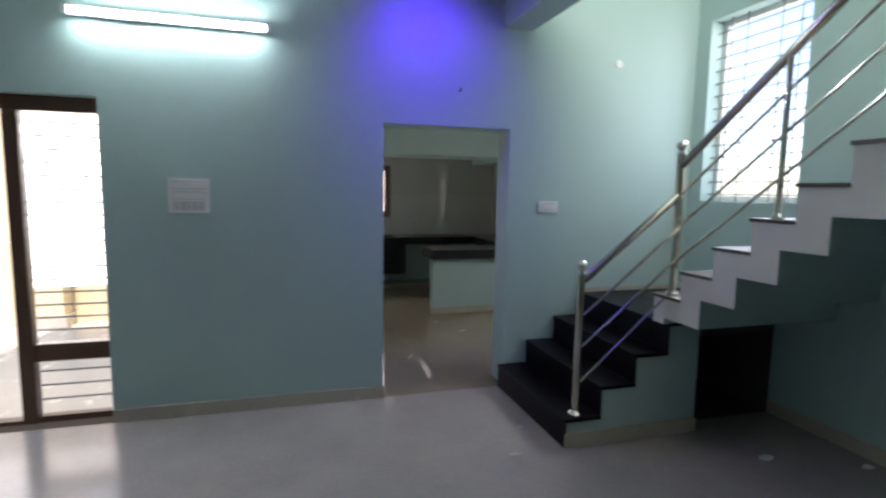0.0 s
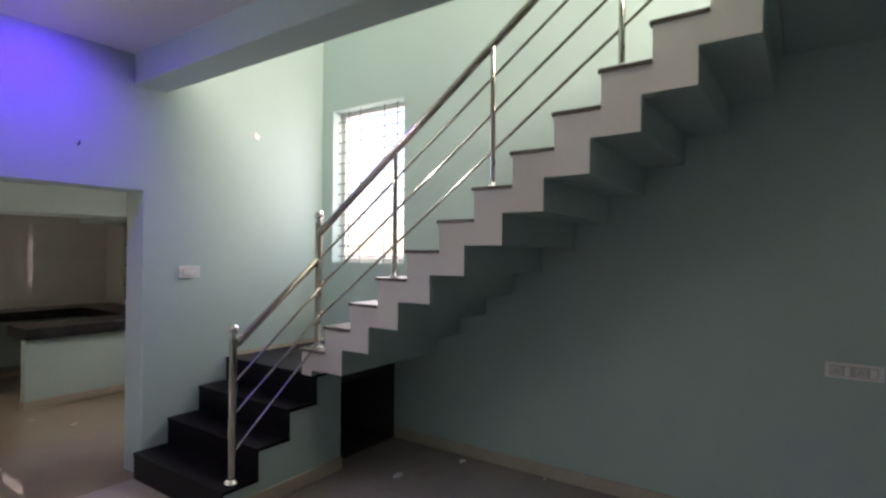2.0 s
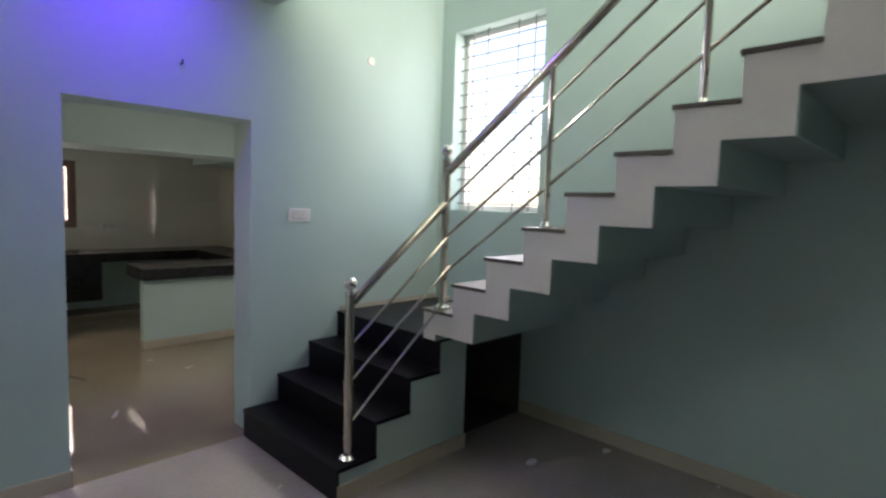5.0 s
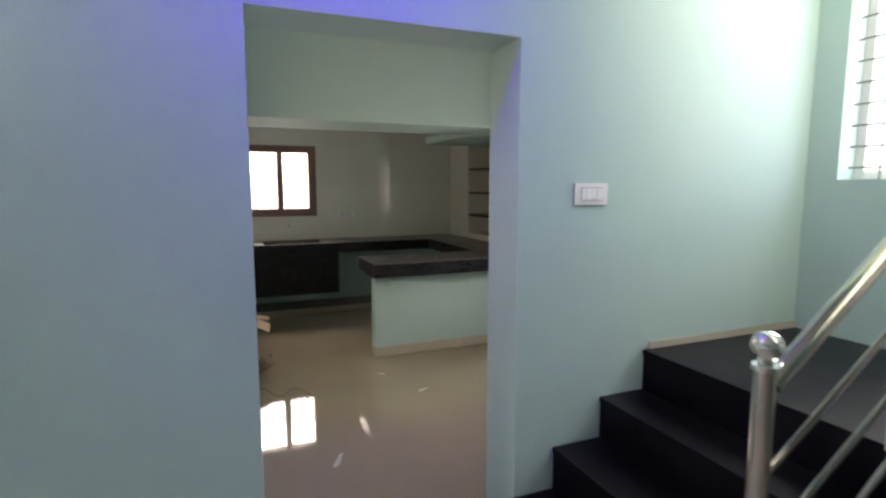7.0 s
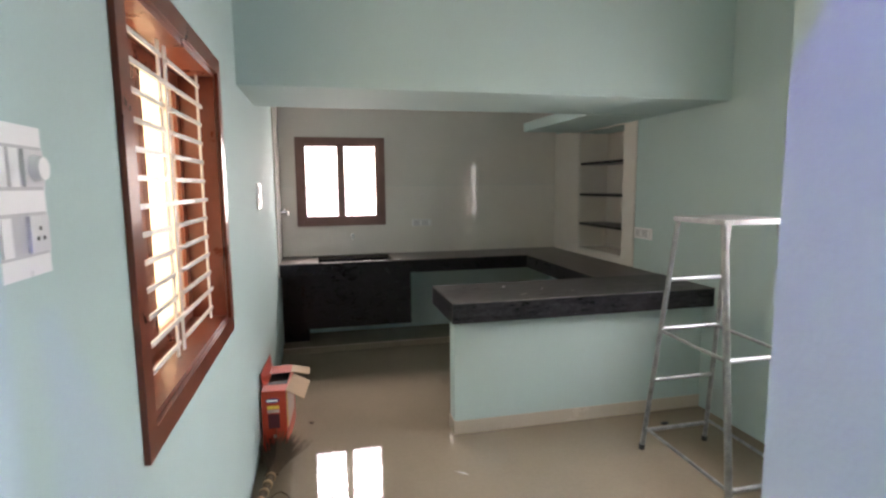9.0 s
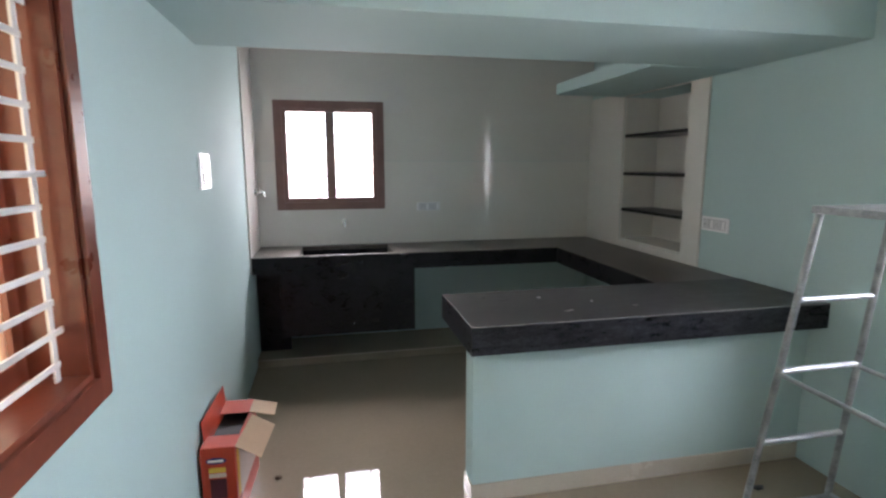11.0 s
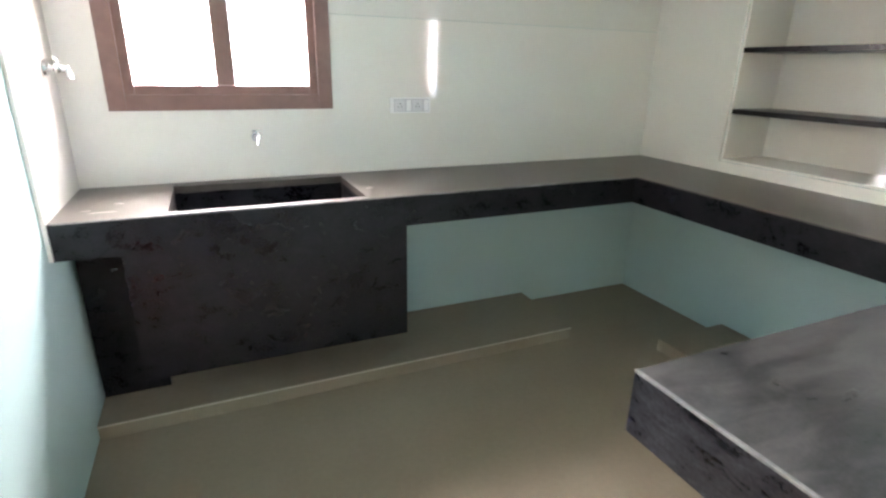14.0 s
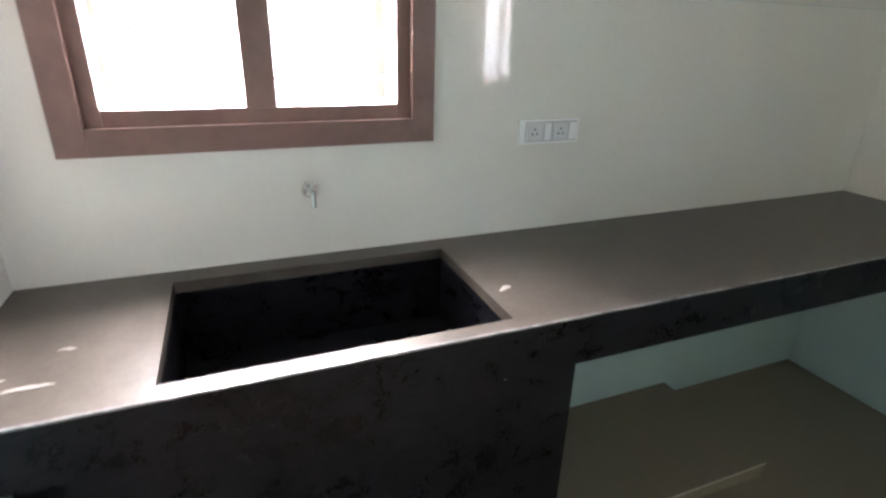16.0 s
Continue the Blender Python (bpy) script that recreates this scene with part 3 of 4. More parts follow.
tiles["kind"] = "structure"
part("tile_sheet", holed((4.46, YB - 0.013), (CT - 0.12, 2.45), (XL + 0.001, XL + 0.012), [], "x"), M_TILE, tiles)
tiles = thing("tile_dado_east", (XK, 4.1, CT), "cream glazed wall tiles framing the niche", "wall tiles")
tiles["kind"] = "structure"
part("tile_sheet", holed((3.49, YB - 0.013), (CT - 0.02, 2.10), (XK - 0.012, XK - 0.001), [NI], "x"), M_TILE, tiles)
niche = thing("niche_shelves", (XK + 0.1, 3.9, NI[2]), "tiled wall niche with three black granite shelves", "shelf")
for z in (1.165, 1.455, 1.757):
    boxpart("shelf", (XK + 0.002, NI[0] + 0.001, z - 0.012, XK + 0.29, NI[1] - 0.001, z + 0.012), M_GRANITE, niche)
for d in ((NI[0] + 0.001, NI[2] + 0.013, NI[0] + 0.012, NI[3] - 0.001), (NI[1] - 0.012, NI[2] + 0.013, NI[1] - 0.001, NI[3] - 0.001), (NI[0] + 0.001, NI[2] + 0.001, NI[1] - 0.001, NI[2] + 0.012)):
    boxpart("lining", (XK + 0.001, d[0], d[1], XK + 0.30, d[2], d[3]), M_TILE, niche, bevel=0)
tagged(boxpart("loft_slab", (1.30, 3.237, 2.068, XK - 0.014, 4.49, 2.15), M_WALL, None), "mint painted concrete loft slab above the niche", "slab")


# ---------------------------------------------------------------- windows and doors


def bars(parent, name, segs, r=0.006, flat=None, material=None):
    for a, b in segs:
        bm = bmesh.new()
        if flat:
            lo = [min(p, q) - f for p, q, f in zip(a, b, flat)]
            hi = [max(p, q) + f for p, q, f in zip(a, b, flat)]
            box(bm, *lo, *hi)
            part(name, bm, material or M_BAR, parent)
        else:
            rod(bm, a, b, r, 8)
            part(name, bm, material or M_BAR, parent, smooth=True)


# stair window: white frame set deep in the wall, thin iron grille in front
w = thing("window_stair", (XR + 0.1, -0.61, W1[2]), "tall white window with a thin iron grille", "window")
w["kind"] = "structure"
xg = XR + 0.075
y0, y1, z0, z1 = W1
bars(w, "grille_bar", [((xg, y0 - 0.0 + 0.005, z0 + 0.06 + 0.104 * k), (xg, y1 - 0.005, z0 + 0.06 + 0.104 * k)) for k in range(14)], 0.0055, material=M_IRON)
bars(w, "grille_upright", [((xg, y, z0 + 0.001), (xg, y, z1 - 0.001)) for y in (y0 + 0.14, y0 + 0.30, y0 + 0.61, y0 + 0.77)], 0.0055, material=M_IRON)
for d in ((y0 + 0.001, z0 + 0.001, y0 + 0.045, z1 - 0.001), (y1 - 0.045, z0 + 0.001, y1 - 0.001, z1 - 0.001), (y0 + 0.046, z0 + 0.001, y1 - 0.046, z0 + 0.045), (y0 + 0.046, z1 - 0.045, y1 - 0.046, z1 - 0.001)):
    boxpart("window_frame", (XR + 0.13, d[0], d[1], XR + 0.175, d[2], d[3]), M_BAR, w)

# kitchen window: brown casing, two shutters and rods behind
w = thing("window_kitchen", (-0.44, YB, KW[2]), "brown wooden kitchen window with two glazed shutters and iron rods", "window")
w["kind"] = "structure"
x0, x1, z0, z1 = KW
c = 0.058
for d in ((x0 - c, z0 - c, x0 + 0.004, z1 + c), (x1 - 0.004, z0 - c, x1 + c, z1 + c), (x0 + 0.0045, z0 - c, x1 - 0.0045, z0 + 0.004), (x0 + 0.0045, z1 - 0.004, x1 - 0.0045, z1 + c)):
    boxpart("casing", (d[0], YB - 0.026, d[1], d[2], YB - 0.013, d[3]), M_GLAREWOOD, w)
for d in ((x0 + 0.001, z0 + 0.001, x0 + 0.038, z1 - 0.001), (x1 - 0.038, z0 + 0.001, x1 - 0.001, z1 - 0.001), (x0 + 0.039, z0 + 0.001, x1 - 0.039, z0 + 0.04), (x0 + 0.039, z1 - 0.03, x1 - 0.039, z1 - 0.001)):
    boxpart("window_frame", (d[0], YB + 0.0, d[1], d[2], YB + 0.09, d[3]), M_GLAREWOOD, w)
xm = (x0 + x1) / 2
boxpart("mullion", (xm - 0.036, YB + 0.005, z0 + 0.041, xm + 0.036, YB + 0.07, z1 - 0.031), M_GLAREWOOD, w)
for hx, sgn in ((x0 + 0.03, 1), (x1 - 0.03, -1)):
    # casement leaves swung outwards
    s = part("shutter", holed((0, 0.33), (z0 + 0.031, z1 - 0.031), (0, 0.03), [(0.05, 0.28, z0 + 0.085, z1 - 0.085)], "y"), M_GLAREWOOD, w)
    s.matrix_world = Matrix.Translation((hx, YB + 0.245, 0)) @ pose(0, 0, 0, 0, 0, 90 + sgn * 12) @ Matrix.Diagonal((1, sgn, 1, 1))
bars(w, "grille_bar", [((x0 + 0.03, YB + 0.12, z0 + 0.1 + 0.115 * k), (x1 - 0.03, YB + 0.12, z0 + 0.1 + 0.115 * k)) for k in range(6)], 0.006)
bars(w, "grille_upright", [((x, YB + 0.12, z0 + 0.002), (x, YB + 0.12, z1 - 0.002)) for x in (x0 + 0.11, x0 + 0.28, x1 - 0.28, x1 - 0.11)], 0.006)

# side windows: brown casing, white flat-bar grille, amber pattern glass


def barred_window(name, xw, into, hole, label, glazing, glazing_label):
    """into: +1 where the room lies on the +x side of the wall's inner face."""
    y0, y1, z0, z1 = hole
    w = thing(name, (xw, (y0 + y1) / 2, z0), label, "window")
    w["kind"] = "structure"

    def bx(pname, xa, xb, d, material, parent, bevel=0.003):
        xs = sorted((xw + into * xa, xw + into * xb))
        return boxpart(pname, (xs[0], d[0], d[1], xs[1], d[2], d[3]), material, parent, bevel=bevel)

    c = 0.058
    for d in ((y0 - c, z0 - c, y0 + 0.004, z1 + c), (y1 - 0.004, z0 - c, y1 + c, z1 + c), (y0 + 0.0045, z0 - c, y1 - 0.0045, z0 + 0.004), (y0 + 0.0045, z1 - 0.004, y1 - 0.0045, z1 + c)):
        bx("casing", 0.001, 0.014, d, M_TEAK, w)
    for d in ((y0 + 0.001, z0 + 0.001, y0 + 0.02, z1 - 0.001), (y1 - 0.02, z0 + 0.001, y1 - 0.001, z1 - 0.001), (y0 + 0.021, z0 + 0.001, y1 - 0.021, z0 + 0.02), (y0 + 0.021, z1 - 0.02, y1 - 0.021, z1 - 0.001)):
        bx("lining", -0.20, 0.0, d, M_TEAK, w)
    ym = (y0 + y1) / 2
    for ya, yb in ((y0 + 0.055, ym - 0.035), (ym + 0.035, y1 - 0.055)):
        for y in (ya, yb):
            bx("grille_upright", -0.058, -0.052, (y - 0.010, z0 + 0.021, y + 0.010, z1 - 0.021), M_BAR, w, 0.001)
        for k in range(13):
            z = z0 + 0.065 + k * 0.0725
            ext = 0.035 if k in (1, 6, 11) else 0.004
            bx("grille_bar", -0.0515, -0.0455, (ya - ext, z - 0.007, yb + ext, z + 0.007), M_BAR, w, 0.001)
    for ya, yb in ((y0 + 0.021, ym - 0.002), (ym + 0.002, y1 - 0.021)):
        xs = sorted((xw - into * 0.165, xw - into * 0.13))
        s = part("shutter", holed((ya, yb), (z0 + 0.021, z1 - 0.021), xs, [(ya + 0.042, yb - 0.042, z0 + 0.075, z1 - 0.075)], "x"), M_TEAK, w)
        xs = sorted((xw - into * 0.150, xw - into * 0.145))
        g = part("pane", holed((ya + 0.038, yb - 0.038), (z0 + 0.07, z1 - 0.07), xs, [], "x"), glazing, s, glazing_label)
        g.visible_shadow = False


barred_window("window_side", XL, 1, LW, "red-brown wooden window with white flat-bar grille and amber glass", M_FROST, "amber patterned glass")
barred_window("window_side_opposite", XK, -1, EW, "red-brown wooden window with white flat-bar grille and clear glass", M_GLASS, "clear glass")

# entrance: dark wooden frame, glazed side light with horizontal rods, open doorway
w = thing("door_entrance", (-3.6, 0.15, 0), "dark brown wooden entrance frame with a barred side light, door open", "door")
w["kind"] = "structure"
e0, e1, _, eh = ENT
yf0, yf1 = 0.11, 0.19
for d in ((e0 + 0.001, 0, e0 + 0.08, eh - 0.001), (e1 - 0.03, 0, e1 - 0.001, eh - 0.001), (-3.434, 0, -3.347, eh - 0.10), (e0 + 0.081, eh - 0.099, e1 - 0.031, eh - 0.001)):
    boxpart("door_frame", (d[0], yf0, d[1], d[2], yf1, d[3]), M_DARKWOOD, w)
boxpart("rail", (-3.346, yf0 + 0.01, 0.43, e1 - 0.031, yf1 - 0.01, 0.55), M_DARKWOOD, w)
boxpart("bottom_rail", (-3.346, yf0 + 0.01, 0.0, e1 - 0.031, yf1 - 0.01, 0.045), M_DARKWOOD, w)
boxpart("threshold", (e0 + 0.081, yf0, 0.0, -3.435, yf1, 0.03), M_DARKWOOD, w)
bars(w, "grille_bar", [((-3.345, 0.20, z), (e1 - 0.032, 0.20, z)) for z in [0.14, 0.24, 0.34] + [0.63 + 0.088 * k for k in range(17)]], 0.007, material=M_IRON)
g = part("pane", holed((-3.346, e1 - 0.031), (0.551, eh - 0.10), (0.168, 0.172), [], "y"), M_GLASS, w, "clear glass")
g.visible_shadow = False

# ---------------------------------------------------------------- porch outside the entrance
bm = bmesh.new(); box(bm, -9.0, TW, -0.14, XL - 0.24, 3.4, -0.03)
structure("porch_floor", bm, M_SKIRT, "pale tiled porch floor in sun", "floor")
bm = bmesh.new(); box(bm, -9.0, 3.25, -0.03, XL - 0.24, 3.40, 0.95)
structure("porch_parapet", bm, M_CREAM, "cream painted porch parapet", "wall")
p = thing("porch_pillar", (-4.35, 2.9, -0.03), "cream painted porch pillar", "pillar")
boxpart("shaft", (-4.50, 3.0, -0.03, -4.20, 3.249, 3.1), M_CREAM, p, bevel=0.01)
boxpart("plinth", (-4.53, 2.97, -0.03, -4.17, 3.2485, 0.12), M_SKIRT, p, bevel=0.005)
h = thing("neighbour_house", (-7.0, 12.0, -0.14), "cream painted neighbouring house with louvred windows", "house")
bm = holed((-14.0, -1.5), (-0.14, 6.5), (12.0, 12.3), [(-7.6, -6.4, 0.9, 2.2), (-4.6, -3.4, 0.9, 2.2)], "y")
part("wall", bm, M_CREAM, h)
boxpart("roof", (-14.3, 11.6, 6.5, -1.2, 14.0, 6.7), M_WHITE, h)
for xa in (-7.6, -4.6):
    for k in range(9):
        boxpart("slat", (xa + 0.02, 12.08, 0.96 + 0.135 * k, xa + 1.18, 12.18, 1.0 + 0.135 * k), M_BAR, h)

# ---------------------------------------------------------------- lights and fittings
t = thing("tube_light", (-2.39, -0.02, 2.70), "lit white fluorescent tube light on the wall", "light")
boxpart("batten", (-3.00, -0.045, 2.685, -1.78, -0.0005, 2.735), M_PLASTIC, t, bevel=0.008)
bm = bmesh.new(); rod(bm, (-2.97, -0.064, 2.705), (-1.81, -0.064, 2.705), 0.014, 16)
part("tube", bm, M_TUBE, t, "glowing tube", smooth=True)
for x in (-2.985, -1.795):
    boxpart("lamp_holder", (x - 0.015, -0.085, 2.683, x + 0.015, -0.0455, 2.727), M_PLASTIC, t)
t = thing("downlight", (-0.73, -0.62, CEIL), "round recessed ceiling downlight glowing violet", "light")
bm = bmesh.new(); rod(bm, (-0.73, -0.62, CEIL - 0.012), (-0.73, -0.62, CEIL - 0.001), 0.058, 28, 0.062)
part("trim_ring", bm, M_RING, t, "trim ring with an added violet glow", smooth=True)
bm = bmesh.new(); rod(bm, (-0.73, -0.62, CEIL - 0.0145), (-0.73, -0.62, CEIL - 0.0125), 0.043, 28)
part("diffuser", bm, M_LED, t, "glowing violet diffuser", smooth=True)

UNIT = {"y": Matrix.Identity(4), "x+": pose(0, 0, 0, 0, 0, 90), "x-": pose(0, 0, 0, 0, 0, -90)}


def switchboard(name, at, facing, w, h, rows, label, group=""):
    """A plate on a wall; local x runs along the wall, local -y points into the room. rows: list of (z, [(x, kind)])."""
    ob = thing(name, (0, 0, 0), label, "switch", group)
    bm = bmesh.new()
    box(bm, -w / 2, -0.010, -h / 2, w / 2, -0.0005, h / 2)
    soften(bm, 0.004)
    part("plate", bm, M_PLASTIC, ob)
    for z, row in rows:
        u0 = min(x - ww / 2 for x, kind, ww, hh in row) - 0.005
        u1 = max(x + ww / 2 for x, kind, ww, hh in row) + 0.005
        v = max(hh for x, kind, ww, hh in row) / 2 + 0.005
        bm = bmesh.new()
        box(bm, u0, -0.0112, z - v, u1, -0.0102, z + v)
        part("module_frame", bm, M_GAP, ob, "grey gap round the rockers")
        for x, kind, ww, hh in row:
            bm = bmesh.new()
            box(bm, x - ww / 2, -0.0160, z - hh / 2, x + ww / 2, -0.0114, z + hh / 2)
            soften(bm, 0.0015, 1)
            p = part("rocker" if kind == "r" else "socket", bm, M_PLASTIC if kind == "r" else M_ROCKER, ob)
            if kind == "s":
                for dx, dz in ((-0.008, -0.006), (0.008, -0.006), (0, 0.008)):
                    bm = bmesh.new()
                    rod(bm, (x + dx, -0.0168, z + dz), (x + dx, -0.0161, z + dz), 0.0032, 8)
                    part("pin_hole", bm, M_HOLE, p)
            if kind == "k":
                bm = bmesh.new()
                rod(bm, (x, -0.028, z), (x, -0.0161, z), 0.016, 16, 0.019)
                part("knob", bm, M_PLASTIC, p, smooth=True)
    ob.matrix_world = Matrix.Translation(at) @ UNIT[facing]
    return ob


R = lambda x, w=0.022, h=0.05: (x, "r", w, h)
S = lambda x, w=0.05, h=0.05: (x, "s", w, h)
switchboard("switch_plate", (0.389, 0, 1.509), "y", 0.172, 0.094, [(0, [R(-0.04), R(-0.014), R(0.012), R(0.042, 0.028)])], "white switch plate with rockers on the mint wall", "switch plates")
switchboard("switchboard", (-2.335, 0, 1.567), "y", 0.258, 0.236, [(0.07, [R(-0.09 + 0.026 * k, 0.023, 0.045) for k in range(8)]), (0.0, [R(-0.09 + 0.026 * k, 0.023, 0.045) for k in range(8)]), (-0.07, [S(-0.07), S(0.0), S(0.07)])], "large white switch panel with three rows of rockers", "switch plates")
switchboard("socket_plate", (XR, -4.28, 1.03), "x-", 0.26, 0.085, [(0, [S(-0.08), R(-0.03), S(0.03), R(0.085, 0.03)])], "white socket plate low on the stair wall", "switch plates")
switchboard("regulator_panel", (XL, 0.385, 1.54), "x+", 0.17, 0.205, [(0.045, [(0.05, "k", 0.05, 0.05), R(-0.06), R(-0.03), R(0.0)]), (-0.045, [S(0.05), R(-0.06), R(-0.03)])], "white switch panel with fan regulator knob and socket", "switch plates")
switchboard("switch_plate", (XL, 3.22, 1.50), "x+", 0.20, 0.165, [(0.035, [R(-0.06), R(-0.03), R(0), R(0.03)]), (-0.035, [S(-0.04), S(0.04)])], "white switch plate beside the kitchen tiles", "switch plates")
switchboard("socket_plate", (XK, 3.36, 1.157), "x-", 0.233, 0.09, [(0, [S(-0.07), R(-0.02), S(0.03), R(0.08)])], "white socket plate beside the wall niche", "switch plates")
switchboard("socket_plate", (0.375, YB - 0.012, 1.173), "y", 0.206, 0.072, [(0, [S(-0.055), R(-0.01), S(0.035), R(0.08)])], "white socket plate on the cream tiles", "switch plates")
bm = bmesh.new(); rod(bm, (1.0, -0.012, 2.706), (1.0, -0.0005, 2.706), 0.030, 20, 0.036)
tagged(link("junction_cover", bm, M_PLASTIC, smooth=True), "round white junction cover on the mint wall", "cover")
hk = thing("wall_hook", (-0.401, 0, 2.394), "small dark metal hook screwed into the wall", "hook")
bm = bmesh.new(); rod(bm, (-0.401, -0.03, 2.394), (-0.401, 0.0, 2.394), 0.006, 8)
rod(bm, (-0.401, -0.03, 2.39), (-0.401, -0.03, 2.415), 0.005, 8)
part("peg", bm, M_HOLE, hk, smooth=True)

# ---------------------------------------------------------------- taps


def tap(name, at, turn, label, size):
    ob = thing(name, (0, 0, 0), label, "tap", "kitchen taps")
    bm = bmesh.new(); rod(bm, (0, -0.012, 0), (0, -0.001, 0), 0.026, 20, 0.030)
    part("flange", bm, M_CHROME, ob, smooth=True)
    bm = bmesh.new(); rod(bm, (0, -0.075, 0), (0, -0.012, 0), 0.012, 14)
    ball(bm, (0, -0.045, 0), 0.018)
    rod(bm, (0, -0.075, 0.010), (0, -0.082, -0.038), 0.010, 12)
    part("spout", bm, M_CHROME, ob, smooth=True)
    bm = bmesh.new(); rod(bm, (0, -0.045, 0.015), (0, -0.045, 0.036), 0.007, 10); box(bm, -0.024, -0.051, 0.036, 0.024, -0.039, 0.044)
    part("handle", bm, M_CHROME, ob)
    ob.matrix_world = Matrix.Translation(at) @ UNIT[turn] @ Matrix.Scale(size, 4)


tap("tap", (-0.345, YB - 0.012, 1.045), "y", "small chrome bib tap above the sink", 0.75)
tap("tap", (XL + 0.012, 4.86, 1.32), "x+", "chrome bib tap on the side tiles", 0.9)

# ---------------------------------------------------------------- stepladder
lad = thing("stepladder", (1.35, 1.9, 0), "grey steel stepladder spattered with white paint", "ladder")


def tube(name, a, b, r=0.013):
    a, b = Vector(a), Vector(b)
    bm = bmesh.new()
    rod(bm, a, b, r, 10)
    return part(name, bm, M_LADDER, lad, smooth=True)


LZ = 1.362


def far(x_side, z):
    k = 1 - z / LZ
    return (1.205 - 0.055 * k if x_side < 0 else 1.525 + 0.055 * k, 2.035 + 0.165 * k, z)


def near(x_side, z):
    k = 1 - z / LZ
    return (1.215 - 0.055 * k if x_side < 0 else 1.535 + 0.055 * k, 1.715 - 0.19 * k, z)


bm = bmesh.new(); box(bm, 1.19, 1.69, LZ - 0.004, 1.55, 2.055, LZ + 0.022)
soften(bm, 0.005)
part("top_plate", bm, M_LADDER, lad, "white paint covered top plate")
for s in (-1, 1):
    for f, r in ((far, 0.0135), (near, 0.017)):
        leg = tube("leg", f(s, 0.0), f(s, LZ - 0.005), r)
        bm = bmesh.new()
        p = Vector(f(s, 0.0))
        rod(bm, p, p + Vector((0, 0, 0.03)), r + 0.004, 10)
        part("rubber_foot", bm, M_HOLE, leg, smooth=True)
for z in (1.035, 0.75, 0.44, 0.12):
    tube("rung", far(-1, z), far(1, z), 0.012)
for z in (0.72, 0.12):
    tube("rung", near(-1, z), near(1, z), 0.012)
    for s in (-1, 1):
        tube("brace", far(s, z + 0.02), near(s, z), 0.009)

# ---------------------------------------------------------------- red carton by the wall
# local x along the front, y to the back, z up
cart = thing("carton", (0, 0, 0), "open red printed cardboard carton leaning by the kitchen wall", "box")
CW, CD, CH, th = 0.15, 0.36, 0.43, 0.004
for n, d in (("front", (0, 0, 0, CW, th, CH)), ("back", (0, CD - th, 0, CW, CD, CH)), ("side", (0, th + 0.0005, 0, th, CD - th - 0.0005, CH)), ("side", (CW - th, th + 0.0005, 0, CW, CD - th - 0.0005, CH)), ("bottom", (th, th, 0.001, CW - th, CD - th, th))):
    boxpart(n, d, M_RED, cart, bevel=0.001)
def flap(dims, m, material, label=""):
    bm = bmesh.new()
    box(bm, *dims, m)
    part("flap", bm, material, cart, label)


# added black block in place of the shade inside the carton
boxpart("inside_shade_block", (th + 0.001, 0.02, 0.02, CW - th - 0.001, CD - 0.02, CH - 0.05), M_HOLE, cart, "black block standing in for the carton's dark inside")
# short flaps folded shut at both ends, the long ones open: one hanging out, torn in two, one up against the wall
flap((th, 0, 0, CW - th, 0.085, 0.003), Matrix.Translation((0, 0.001, CH + 0.001)) @ pose(0, 0, 0, -3, 0, 0), M_RED)
flap((th, -0.10, 0, CW - th, 0, 0.003), Matrix.Translation((0, CD - 0.001, CH + 0.001)) @ pose(0, 0, 0, 6, 0, 0), M_RED)
flap((0, 0, 0, 0.130, 0.225, 0.003), Matrix.Translation((CW, 0.004, CH)) @ pose(0, 0, 0, 0, 30, -4), M_CARD, "bare brown inside of a bent flap")
flap((0, 0, 0, 0.125, 0.105, 0.003), Matrix.Translation((CW, 0.245, CH + 0.003)) @ pose(0, 0, 0, 0, 15, 3), M_CARD, "bare brown inside of a torn flap")
flap((0, 0, 0, 0.003, 0.30, 0.105), Matrix.Translation((0.001, 0.05, CH - 0.003)) @ pose(0, 0, 0, 0, -5, 0), M_RED)
bm = bmesh.new()
bmesh.ops.create_circle(bm, cap_ends=True, segments=28, radius=1.0, matrix=Matrix.Translation((0.068, -0.0012, 0.365)) @ pose(0, 0, 0, 90, 0, 0) @ Matrix.Diagonal((0.044, 0.018, 1, 1)))
part("oval_mark", bm, M_BLUE, cart, "dark blue oval mark")
for n, d, m_ in (("print_bar", (0.034, 0.360, 0.100, 0.371), M_PLASTIC), ("print_band", (0.035, 0.305, 0.108, 0.330), M_YELLOW), ("print_band", (0.035, 0.278, 0.108, 0.300), M_PAPER), ("picture", (0.038, 0.165, 0.108, 0.270), M_INK), ("mark", (0.066, 0.095, 0.086, 0.117), M_PAPER)):
    boxpart(n, (d[0], -0.0030, d[1], d[2], -0.0018, d[3]), m_, cart, bevel=0)
boxpart("side_print", (CW + 0.0008, 0.05, 0.12, CW + 0.002, 0.30, 0.38), M_PAPER, cart, "pale side print", bevel=0)
boxpart("side_stripe", (CW + 0.0008, 0.02, 0.15, CW + 0.002, 0.048, 0.40), M_YELLOW, cart, bevel=0)
cart.matrix_world = Matrix.Translation((XL + 0.014, 2.705, 0)) @ pose(0, 0, 0, 0, 0, -3) @ Matrix.Diagonal((0.93, 1.28, 0.85, 1))

# ---------------------------------------------------------------- broom
br = thing("broom", (-0.95, 2.4, 0), "worn straw broom lying on the floor", "broom")
rng = random.Random(5)
bm = bmesh.new()
